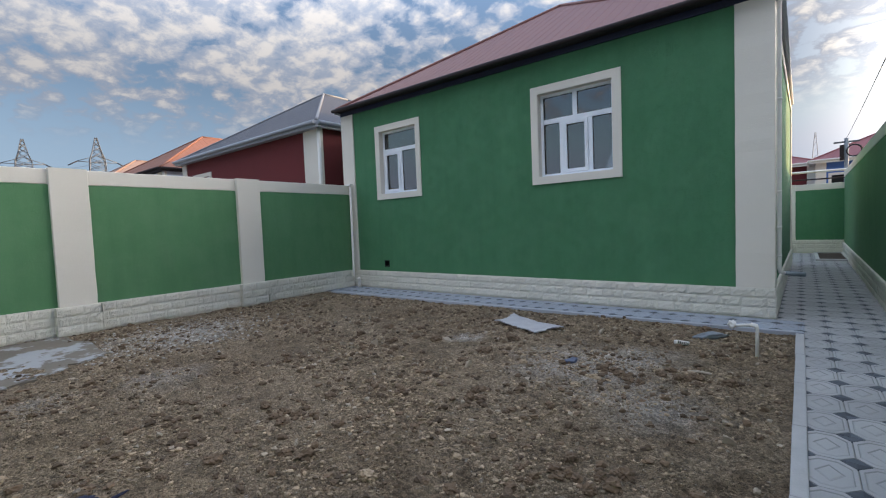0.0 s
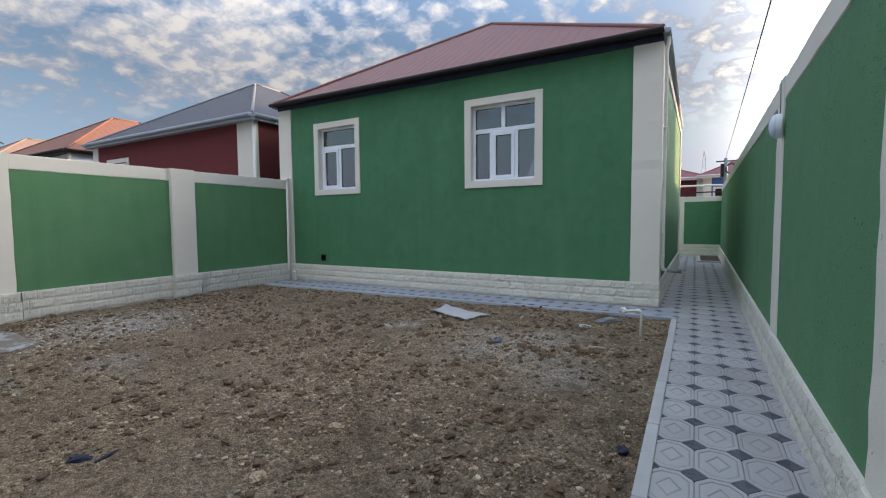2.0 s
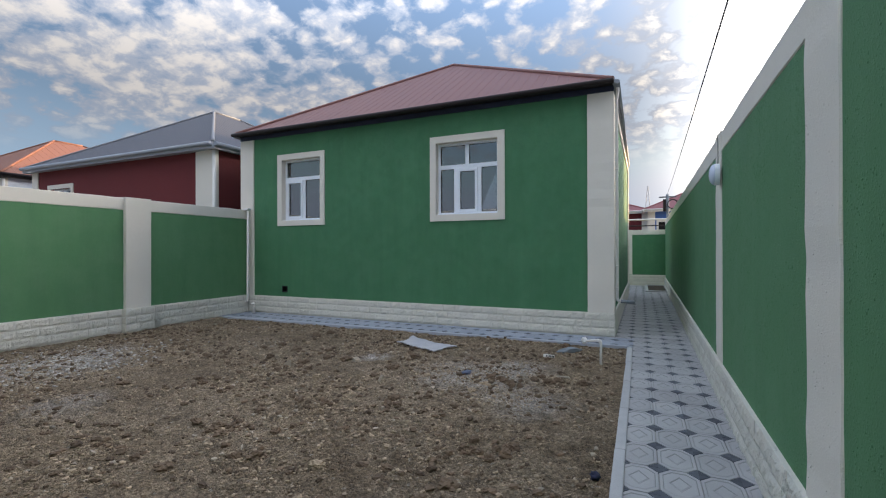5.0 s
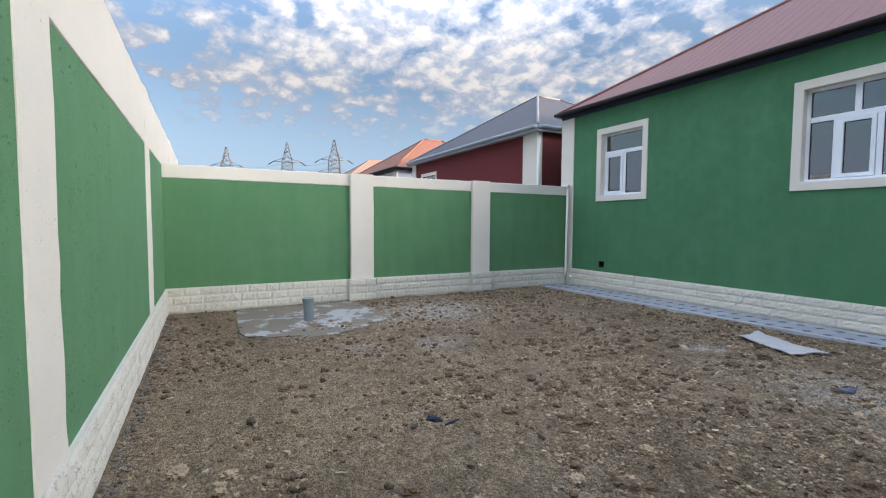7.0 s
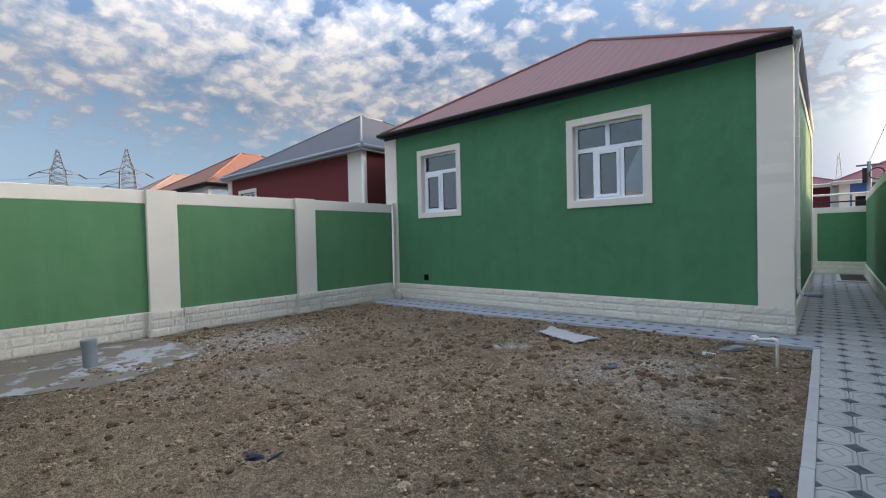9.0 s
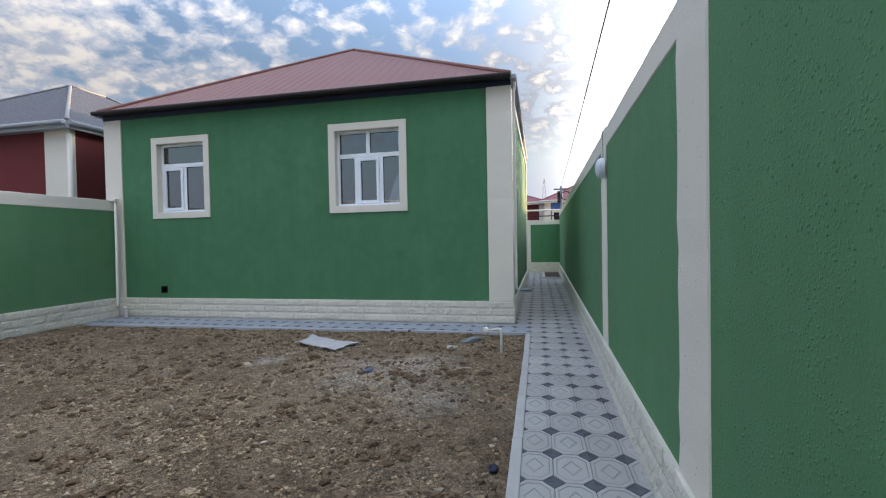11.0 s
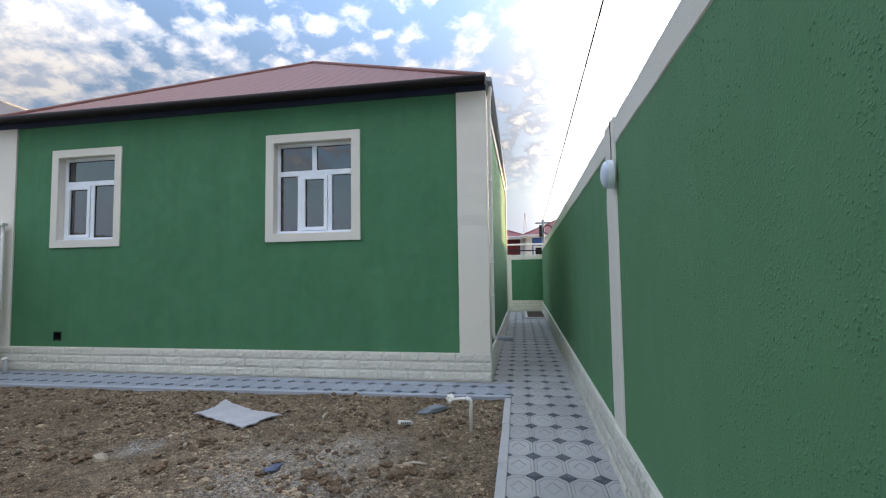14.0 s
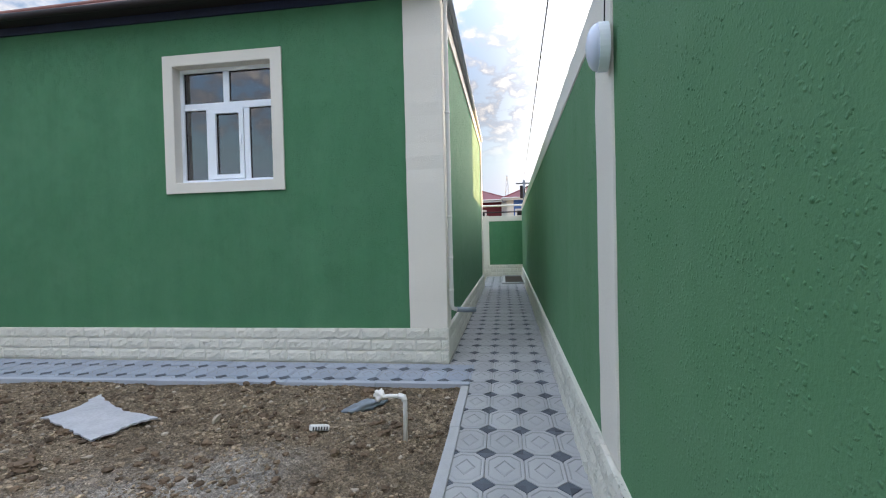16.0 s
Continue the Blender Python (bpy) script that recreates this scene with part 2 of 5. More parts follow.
STEEL = material("galvanised_steel", (0.13, 0.14, 0.155), 0.5, 0.12, 1.0, 20.0, 0.05, metal=0.4)
CABLE = material("black_cable", (0.02, 0.02, 0.022), 0.6, 0.1, 3.0, 30.0, 0.05)
DARK_SOIL = material("dark_soil", (0.050, 0.036, 0.026), 1.0, 0.3, 6.0, 60.0, 0.8)
DARK = material("dark_void", (0.012, 0.012, 0.013), 0.9, 0.1, 3.0, 30.0, 0.1)
LAMP_SHELL = material("opal_lamp_cover", (0.62, 0.66, 0.78), 0.25, 0.02, 3.0, 30.0, 0.01)
INSIDE = material("interior_plaster", (0.24, 0.24, 0.25), 0.9, 0.05, 1.0, 30.0, 0.1)
CURTAIN = material("sheer_curtain", (0.42, 0.43, 0.44), 0.9, 0.08, 4.0, 50.0, 0.2)
FAR_GROUND = material("dry_earth", (0.24, 0.20, 0.155), 1.0, 0.2, 0.05, 4.0, 0.5)


def glass_material():
    m = bpy.data.materials.new("window_glass")
    m.use_nodes = True
    N, L = m.node_tree.nodes, m.node_tree.links
    N.clear()
    out = N.new("ShaderNodeOutputMaterial")
    clear, gloss, mix, fres = N.new("ShaderNodeBsdfTransparent"), N.new("ShaderNodeBsdfGlossy"), N.new("ShaderNodeMixShader"), N.new("ShaderNodeFresnel")
    clear.inputs[0].default_value = (0.72, 0.76, 0.80, 1)
    gloss.inputs["Roughness"].default_value = 0.015
    fres.inputs["IOR"].default_value = 3.0
    L.new(fres.outputs[0], mix.inputs[0])
    L.new(clear.outputs[0], mix.inputs[1])
    L.new(gloss.outputs[0], mix.inputs[2])
    L.new(mix.outputs[0], out.inputs[0])
    return m


GLASS = glass_material()


def node_kit(m):
    """Short hands for a material's nodes: noise, ramp and mix."""
    N, L = m.node_tree.nodes, m.node_tree.links
    geo = N.new("ShaderNodeNewGeometry")

    def grain(scale, detail=5.0, rough=0.65, vector=None):
        n = N.new("ShaderNodeTexNoise")
        n.inputs["Scale"].default_value, n.inputs["Detail"].default_value, n.inputs["Roughness"].default_value = scale, detail, rough
        L.new(vector or geo.outputs["Position"], n.inputs["Vector"])
        return n.outputs["Fac"]

    def ramp(v, a, b, lo=0.0, hi=1.0):
        n = N.new("ShaderNodeMapRange")
        n.interpolation_type = "SMOOTHSTEP"
        for key, x in (("From Min", a), ("From Max", b), ("To Min", lo), ("To Max", hi)):
            n.inputs[key].default_value = x
        L.new(v, n.inputs["Value"])
        return n.outputs[0]

    def blend(fac, a, b):
        n = N.new("ShaderNodeMix")
        n.data_type = "RGBA"
        L.new(fac, n.inputs[0])
        for i, v in ((6, a), (7, b)):
            if isinstance(v, tuple):
                n.inputs[i].default_value = (*v, 1)
            else:
                L.new(v, n.inputs[i])
        return n.outputs[2]

    def scaled(colour, v):
        n = N.new("ShaderNodeVectorMath")
        n.operation = "SCALE"
        L.new(colour, n.inputs[0])
        L.new(v, n.inputs["Scale"])
        return n.outputs[0]

    def relief(height, depth, last=None, strength=1.0, sunk=False):
        n = N.new("ShaderNodeBump")
        n.invert = sunk
        n.inputs["Strength"].default_value, n.inputs["Distance"].default_value = strength, depth
        L.new(height, n.inputs["Height"])
        if last is not None:
            L.new(last, n.inputs["Normal"])
        return n.outputs[0]

    return geo, grain, ramp, blend, scaled, relief


def patch(m, geo, noise_out, cx, cy, r, hi):
    """How strongly a ragged area round a place on the ground covers a point."""
    N, L = m.node_tree.nodes, m.node_tree.links
    dist = N.new("ShaderNodeVectorMath")
    dist.operation = "DISTANCE"
    L.new(geo.outputs["Position"], dist.inputs[0])
    dist.inputs[1].default_value = (cx, cy, -0.05)
    add = N.new("ShaderNodeMath")
    add.operation = "MULTIPLY_ADD"
    L.new(noise_out, add.inputs[0])
    add.inputs[1].default_value = -1.6 * r
    L.new(dist.outputs["Value"], add.inputs[2])
    n = N.new("ShaderNodeMapRange")
    n.interpolation_type = "SMOOTHSTEP"
    n.inputs["From Min"].default_value, n.inputs["From Max"].default_value, n.inputs["To Max"].default_value = 0.45 * r, -0.75 * r, hi
    L.new(add.outputs[0], n.inputs["Value"])
    return n.outputs[0]


def dirt_material():
    """Trampled building-site soil: brown and grey-brown crumbs of many sizes, a broad paler area and pale dusty
    patches.
    """
    m = bpy.data.materials.new("trampled_soil")
    m.use_nodes = True
    N, L = m.node_tree.nodes, m.node_tree.links
    bsdf = N["Principled BSDF"]
    bsdf.inputs["Roughness"].default_value, bsdf.inputs["Specular IOR Level"].default_value = 1.0, 0.2
    geo, grain, ramp, blend, scaled, relief = node_kit(m)
    colour = blend(ramp(grain(0.75, 6.0, 0.7), 0.36, 0.62), (0.195, 0.143, 0.093), (0.270, 0.207, 0.142))
    colour = blend(ramp(grain(1.9, 5.0, 0.7), 0.50, 0.66, 0.0, 0.45), colour, (0.140, 0.102, 0.069))
    edge = grain(3.5, 6.0, 0.7)
    # Broad tan area that makes the ground paler towards the south wall.
    colour = blend(patch(m, geo, edge, -3.4, -0.7, 2.2, 0.85), colour, (0.335, 0.255, 0.165))
    for cx, cy, r, hi in ((-1.30, 4.65, 0.85, 0.75), (-0.85, 5.25, 0.5, 0.6), (-0.45, 3.9, 0.55, 0.6), (-6.9, 2.7, 1.0, 0.62), (-7.4, 3.4, 0.7, 0.62), (-3.05, 4.95, 0.28, 0.85), (-4.9, 1.9, 0.5, 0.45), (-5.1, 0.9, 0.35, 0.5)):
        colour = blend(patch(m, geo, edge, cx, cy, r, hi), colour, (0.42, 0.385, 0.345))
    mid, small, tiny = grain(6.0, 6.0, 0.75), grain(34.0, 5.0, 0.75), grain(120.0, 4.0, 0.7)
    colour = scaled(colour, ramp(mid, 0.30, 0.70, 0.80, 1.22))
    colour = scaled(colour, ramp(small, 0.30, 0.70, 0.80, 1.20))
    colour = scaled(colour, ramp(tiny, 0.30, 0.70, 0.70, 1.30))
    last = relief(mid, 0.035)
    last = relief(small, 0.022, last)
    wob = N.new("ShaderNodeVectorMath")
    wob.operation = "MULTIPLY_ADD"
    nz = N.new("ShaderNodeTexNoise")
    nz.inputs["Scale"].default_value, nz.inputs["Detail"].default_value = 30.0, 4.0
    L.new(geo.outputs["Position"], nz.inputs["Vector"])
    L.new(nz.outputs["Color"], wob.inputs[0])
    wob.inputs[1].default_value = (0.04, 0.04, 0.04)
    L.new(geo.outputs["Position"], wob.inputs[2])
    for scale, amount, depth, part_pale in ((23.0, 0.14, 0.016, 0.95), (70.0, 0.34, 0.012, 0.93)):
        v = N.new("ShaderNodeTexVoronoi")
        v.inputs["Scale"].default_value = scale
        L.new(wob.outputs[0], v.inputs["Vector"])
        sp = N.new("ShaderNodeSeparateColor")
        L.new(v.outputs["Color"], sp.inputs[0])
        colour = scaled(colour, ramp(sp.outputs[0], 0.0, 1.0, 1.0 - amount, 1.0 + amount))
        chip = N.new("ShaderNodeMath")
        chip.operation = "MULTIPLY"
        L.new(ramp(sp.outputs[1], part_pale, part_pale + 0.03), chip.inputs[0])
        L.new(ramp(v.outputs["Distance"], 0.42, 0.30, 0.0, 0.75), chip.inputs[1])
        colour = blend(chip.outputs[0], colour, (0.36, 0.315, 0.255))
        last = relief(v.outputs["Distance"], depth, last, 0.9, True)
    last = relief(tiny, 0.014, last)
    L.new(last, bsdf.inputs["Normal"])
    L.new(colour, bsdf.inputs["Base Color"])
    return m


def smear_cement(m):
    """Pale skins of dried cement slurry lying in flat streaks over the damp slab."""
    L = m.node_tree.links
    bsdf = m.node_tree.nodes["Principled BSDF"]
    geo, grain, ramp, blend, scaled, relief = node_kit(m)
    old = bsdf.inputs["Base Color"].links[0].from_socket
    near_pipe = patch(m, geo, grain(2.2, 5.0, 0.65), -7.2, 0.95, 0.95, 1.0)
    n = m.node_tree.nodes.new("ShaderNodeMath")
    n.operation = "MULTIPLY_ADD"
    L.new(near_pipe, n.inputs[0])
    n.inputs[1].default_value = 0.16
    L.new(grain(2.7, 6.0, 0.62), n.inputs[2])
    colour = blend(ramp(n.outputs[0], 0.55, 0.62, 0.0, 0.85), old, (0.37, 0.375, 0.385))
    L.new(colour, bsdf.inputs["Base Color"])


smear_cement(CEMENT)
SOIL = dirt_material()


# ---- mesh helpers ----
def mesh_of(name, bm, *mats):
    bm.normal_update()
    me = bpy.data.meshes.new(name)
    bm.to_mesh(me)
    bm.free()
    for m in mats:
        me.materials.append(m)
    return me


def part(name, bm, mat, parent, label=""):
    ob = new(name, mesh_of(name, bm, mat))
    ob.parent = parent
    return tagged(ob, label)


def thing(name, label, category, m=None, group="", kind=""):
    ob = new(name)
    ob.empty_display_size = 0.2
    if m is not None:
        ob.matrix_world = m
    return tagged(ob, label, category, group, kind)


def box(bm, x0, x1, y0, y1, z0, z1, bevel=0.0):
    vs = bmesh.ops.create_cube(bm, size=1.0, matrix=Matrix.LocRotScale(((x0 + x1) / 2, (y0 + y1) / 2, (z0 + z1) / 2), None, (x1 - x0, y1 - y0, z1 - z0)))["verts"]
    if bevel:
        es = list({e for v in vs for e in v.link_edges})
        bmesh.ops.bevel(bm, geom=es, offset=bevel, segments=2, affect="EDGES", profile=0.6)
    return bm


def hand_finished(x0, x1, y0, y1, z0, z1, axis=0, wob=0.004, bevel=0.008, seed=0):
    """A rendered bar whose edges waver as a plasterer leaves them, cut in short lengths along one axis."""
    r = random.Random(seed + int(1000 * (x1 + z1)))
    lo, hi = (x0, y0, z0), (x1, y1, z1)
    others = [k for k in range(3) if k != axis]
    n = max(2, int((hi[axis] - lo[axis]) / 0.16))
    bm, rings = bmesh.new(), []
    for i in range(n + 1):
        a = lo[axis] + (hi[axis] - lo[axis]) * i / n
        p0, p1 = lo[others[0]] + r.uniform(-wob, wob) * 0.5, hi[others[0]] + r.uniform(-wob, wob)
        q0, q1 = lo[others[1]] + r.uniform(-wob, wob), hi[others[1]] + r.uniform(-wob, wob)
        e = bevel
        ring = []
        for p, q in ((p0 + e, q0), (p1 - e, q0), (p1, q0 + e), (p1, q1 - e), (p1 - e, q1), (p0 + e, q1), (p0, q1 - e), (p0, q0 + e)):
            co = [0, 0, 0]
            co[axis], co[others[0]], co[others[1]] = a, p, q
            ring.append(bm.verts.new(co))
        rings.append(ring)
    for s, t in zip(rings, rings[1:]):
        for k in range(8):
            bm.faces.new((s[k], s[(k + 1) % 8], t[(k + 1) % 8], t[k]))
    bm.faces.new(rings[0][::-1])
    bm.faces.new(rings[-1])
    bmesh.ops.recalc_face_normals(bm, faces=bm.faces)
    return bm


def boxed(*a, bevel=0.0):
    return box(bmesh.new(), *a, bevel=bevel)


def tube(bm, points, r, sides=10, cap=True):
    """A round pipe along a line of points."""
    pts = [Vector(p) for p in points]
    rings = []
    for i, p in enumerate(pts):
        way = (pts[min(i + 1, len(pts) - 1)] - pts[max(i - 1, 0)]).normalized()
        side = way.cross(Vector((0, 0, 1)) if abs(way.z) < 0.9 else Vector((1, 0, 0))).normalized()
        other = way.cross(side)
        rings.append([bm.verts.new(p + r * (math.cos(2 * math.pi * k / sides) * side + math.sin(2 * math.pi * k / sides) * other)) for k in range(sides)])
    for a, b in zip(rings, rings[1:]):
        for k in range(sides):
            f = bm.faces.new((a[k], a[(k + 1) % sides], b[(k + 1) % sides], b[k]))
            f.smooth = True
    if cap:
        bm.faces.new(rings[0][::-1])
        bm.faces.new(rings[-1])
    bmesh.ops.recalc_face_normals(bm, faces=bm.faces)
    return bm


def wall_with_holes(x0, x1, z0, z1, y0, y1, holes):
    """A wall in the xz plane, y0 to y1 thick, with rectangular openings (x0, x1, z0, z1) through it."""
    xs = sorted({x0, x1, *(h[0] for h in holes), *(h[1] for h in holes)})
    zs = sorted({z0, z1, *(h[2] for h in holes), *(h[3] for h in holes)})
    solid = {}
    for i in range(len(xs) - 1):
        for k in range(len(zs) - 1):
            cx, cz = (xs[i] + xs[i + 1]) / 2, (zs[k] + zs[k + 1]) / 2
            solid[i, k] = not any(h[0] < cx < h[1] and h[2] < cz < h[3] for h in holes)
    bm, made = bmesh.new(), {}

    def v(*c):
        if c not in made:
            made[c] = bm.verts.new(c)
        return made[c]

    for (i, k), full in solid.items():
        if not full:
            continue
        a, b, c, d = xs[i], xs[i + 1], zs[k], zs[k + 1]
        bm.faces.new((v(a, y0, c), v(b, y0, c), v(b, y0, d), v(a, y0, d)))
        bm.faces.new((v(b, y1, c), v(a, y1, c), v(a, y1, d), v(b, y1, d)))
        if not solid.get((i - 1, k)):
            bm.faces.new((v(a, y1, c), v(a, y0, c), v(a, y0, d), v(a, y1, d)))
        if not solid.get((i + 1, k)):
            bm.faces.new((v(b, y0, c), v(b, y1, c), v(b, y1, d), v(b, y0, d)))
        if not solid.get((i, k - 1)):
            bm.faces.new((v(a, y1, c), v(b, y1, c), v(b, y0, c), v(a, y0, c)))
        if not solid.get((i, k + 1)):
            bm.faces.new((v(a, y0, d), v(b, y0, d), v(b, y1, d), v(a, y1, d)))
    return bm


# ---- split-face plinth stones ----
STONE_L, STONE_H = 0.285, 0.152
STONES = []
for k in range(8):
    bm = bmesh.new()
    nx, nz = 7, 4
    grid = {}
    for i in range(nx + 1):
        for j in range(nz + 1):
            rim = i in (0, nx) or j in (0, nz)
            y = -0.004 if rim else -random.uniform(0.009, 0.018)
            px = (i / nx - 0.5) * (STONE_L - 0.002) + (0 if rim else random.uniform(-0.012, 0.012))
            pz = (j / nz - 0.5) * (STONE_H - 0.005) + (0 if rim else random.uniform(-0.008, 0.008))
            grid[i, j] = bm.verts.new((px, y, pz))
    for i in range(nx):
        for j in range(nz):
            bm.faces.new((grid[i, j], grid[i + 1, j], grid[i + 1, j + 1], grid[i, j + 1]))
    edge = [grid[i, 0] for i in range(nx)] + [grid[nx, j] for j in range(nz)] + [grid[i, nz] for i in range(nx, 0, -1)] + [grid[0, j] for j in range(nz, 0, -1)]
    rear = [bm.verts.new((e.co.x, 0.018, e.co.z)) for e in edge]
    for a in range(len(edge)):
        b = (a + 1) % len(edge)
        bm.faces.new((edge[b], edge[a], rear[a], rear[b]))
    STONES.append(mesh_of("stone", bm, STONE))


def stones(parent, m, length, z0, rows=3, start=0.0, turn=0, high=STONE_H):
    """Courses of stones along local x from start, faces towards local -y."""
    rnd = random.Random(int(length * 1000) + turn)
    for r in range(rows):
        x = start - (STONE_L / 2 if r % 2 else 0.0)
        while x < start + length - 0.02:
            long = STONE_L * rnd.uniform(0.78, 1.18)
            a, b = max(x, start), min(x + long, start + length)
            if b - a > 0.04:
                ob = new("stone", rnd.choice(STONES))
                ob.parent = parent
                flip = rnd.choice((0, 180))
                ob.matrix_basis = m @ Matrix.LocRotScale(((a + b) / 2, rnd.uniform(-0.003, 0.003), z0 + high * (r + 0.5)), Euler((0, radians(flip), 0)), ((b - a) / STONE_L, 1, high / STONE_H))
            x += long


PAVE = -0.02          # the paving's level
SOIL_Z = -0.055       # the soil's level


# ---- the garden walls ----
def garden_wall(name, label, m, length, top, band, pillars, proud, paint=WALL_GREEN, plinth_top=0.44, thick=0.20, stone_spans=None, turn=0):
    """A rendered wall along local x that faces local -y, with pillars (x0, x1), a coping band and a stone plinth."""
    w = thing(name, label, "garden wall", m, kind="structure")
    part("panel", boxed(0, length, 0, thick, -0.3, band), paint, w, "green rendered wall panel")
    part("coping", hand_finished(0, length, -0.008, thick + 0.02, band, top), CREAM, w, "cream coping band")
    for a, b in pillars:
        part("pillar", hand_finished(a, b, -proud, thick * 0.5, plinth_top, top + 0.012, axis=2), CREAM, w, "cream rendered pillar")
    base = part("plinth", boxed(0, length, -0.022, 0.05, -0.3, plinth_top - 0.006), MORTAR, w, "cream split-stone plinth")
    lo = plinth_top - 3 * STONE_H
    spans, x = [], 0.0
    cut = [(a, b) for a, b in pillars] if proud > 0.05 else []
    for a, b in sorted(cut):
        spans.append((x, a))
        x = b
        bm = boxed(a - 0.03, b + 0.03, -proud - 0.05, 0.0, -0.3, plinth_top - 0.004)
        part("pillar_base", bm, MORTAR, w)
        stones(base, pose(0, -proud - 0.068, 0), b - a + 0.07, lo, 3, a - 0.035, turn + 7)
        for side, px in ((-90, a - 0.048), (90, b + 0.048)):
            sm = pose(px, -proud / 2 - 0.045, 0, 0, 0, side)
            for r in range(3):
                ob = new("stone", STONES[(r + turn) % 8])
                ob.parent = base
                ob.matrix_basis = sm @ Matrix.LocRotScale((0, 0, lo + STONE_H * (r + 0.5)), None, ((proud + 0.06) / STONE_L, 0.6, 1))
    spans.append((x, length))
    for a, b in spans:
        if stone_spans:
            a, b = max(a, stone_spans[0]), min(b, stone_spans[1])
        if b - a > 0.05:
            stones(base, pose(0, -0.031, 0), b - a, lo, 3, a, turn)
    return w


FENCE_TURN = 0.8      # the long wall beside the path is not quite square to the house
fence_far = (1.414 + math.tan(radians(FENCE_TURN)) * 17.25, 20.75)
right_m = pose(fence_far[0], fence_far[1], 0, 0, 0, -90 - FENCE_TURN)
right_len = 22.4


def along_right(y):
    """Distance along the long wall, from its far end, of a place beside the path."""
    return (fence_far[1] - y) / math.cos(radians(FENCE_TURN))


wall_right = garden_wall("wall_east", "long green rendered garden wall with cream pillars and stone plinth", right_m, right_len, 2.795, 2.595,
                         [(along_right(5.05), along_right(4.65)), (along_right(1.93), along_right(1.49)), (along_right(-1.1), along_right(-1.5))], 0.010, plinth_top=0.37, turn=1)
wall_left = garden_wall("wall_west", "green rendered garden wall with proud cream pillars and stone plinth", pose(-8.74, -1.60, 0, 0, 0, 90), 9.40, 2.62, 2.38,
                        [(1.76 + 1.60, 2.26 + 1.60), (4.75 + 1.60, 5.25 + 1.60)], 0.085, plinth_top=0.42, turn=2)
wall_near = garden_wall("wall_south", "green rendered garden wall with flush cream pillars", pose(1.50, -1.585, 0, 0, 0, 180), 15.6, 3.32, 2.60,
                        [(1.50 + 1.92, 1.50 + 2.41), (1.50 + 6.32, 1.50 + 6.80), (1.50 + 10.7, 1.50 + 11.1)], 0.010, plinth_top=0.405, stone_spans=(0.0, 10.2), turn=3)
# Darker house green on this end wall stands in for the alley's shade.
wall_back = garden_wall("wall_north", "green rendered end wall with cream border above the paved alley", pose(0.03, 20.75, 0), 1.66, 2.42, 2.21,
                        [(0.0, 0.31)], 0.03, GREEN, plinth_top=0.45, turn=4)
part("panel", boxed(-9.1, 0.0, 0, 0.2, -0.3, 2.2), GREEN, wall_back)



def wall_lumps(wall, x0, x1, z0, z1, count, seed, keep_out=(), mat=WALL_GREEN, front=0.0, words="coarse drops of green render on the wall", big=1.0):
    """The coarse drops that a render gun leaves on a wall or, standing front metres before it, on a pillar."""
    r = random.Random(seed)
    vs, fs = [], []
    while len(vs) < count * 11:
        x, z = r.uniform(x0, x1), r.uniform(z0, z1)
        if noise.noise(Vector((x * 2.1, z * 2.1, seed))) + 0.35 < r.random() * 0.9 or any(a - 0.02 < x < b + 0.02 for a, b in keep_out):
            continue
        size, n = big * 0.0020 + big * 0.0056 * r.random() ** 2.0, len(vs)
        tall, tip = size * r.uniform(0.8, 1.7), size * r.uniform(0.26, 0.60)
        turn = r.uniform(0, 1.2)
        for k in range(5):
            a = turn + 2 * math.pi * k / 5
            q = r.uniform(0.75, 1.2)
            vs.append((x + size * q * math.cos(a), 0.001 - front, z + tall * q * math.sin(a)))
        for k in range(5):
            a = turn + 2 * math.pi * k / 5
            vs.append((x + size * 0.62 * math.cos(a), -tip * 0.75 - front, z + tall * 0.6 * math.sin(a)))
        vs.append((x, -tip - front, z))
        for k in range(5):
            e = (k + 1) % 5
            fs.append((n + k, n + e, n + 5 + e, n + 5 + k))
            fs.append((n + 5 + k, n + 5 + e, n + 10))
    data = bpy.data.meshes.new("render_drops")
    data.from_pydata(vs, [], fs)
    data.materials.append(mat)
    for p in data.polygons:
        p.use_smooth = True
    ob = new("render_drops", data)
    ob.parent = wall
    tagged(ob, words, kind="stuff")


wall_lumps(wall_right, along_right(6.5), along_right(-1.5), 0.40, 2.58, 6500, 21, [(along_right(5.05), along_right(4.65)), (along_right(1.93), along_right(1.49)), (along_right(-1.1), along_right(-1.5))])
wall_lumps(wall_near, 0.1, 5.5, 0.47, 2.58, 3000, 22, [(3.42, 3.91)], big=1.45)
wall_lumps(wall_right, along_right(1.91), along_right(1.51), 0.42, 2.58, 170, 23, (), CREAM, 0.010, "coarse drops of cream render on the pillar")
wall_lumps(wall_near, 3.44, 3.89, 0.45, 2.58, 150, 24, (), CREAM, 0.010, "coarse drops of cream render on the pillar")

# ---- ground ----
bm = bmesh.new()
bmesh.ops.create_grid(bm, x_segments=1, y_segments=1, size=1500, matrix=Matrix.Translation((0, 0, -0.16)))
ground = new("ground", mesh_of("ground", bm, FAR_GROUND))
tagged(ground, "dry bare earth of the settlement around the house", "ground", kind="structure")

X0, X1, Y0, Y1 = -8.76, 0.452, -1.60, 7.09
KERB_LEAN = math.atan(0.025)     # the kerb before the house runs a little out of square


def kerb_line(x):
    """Where the soil ends before the house."""
    return 7.06 + 0.025 * (x - 0.40)


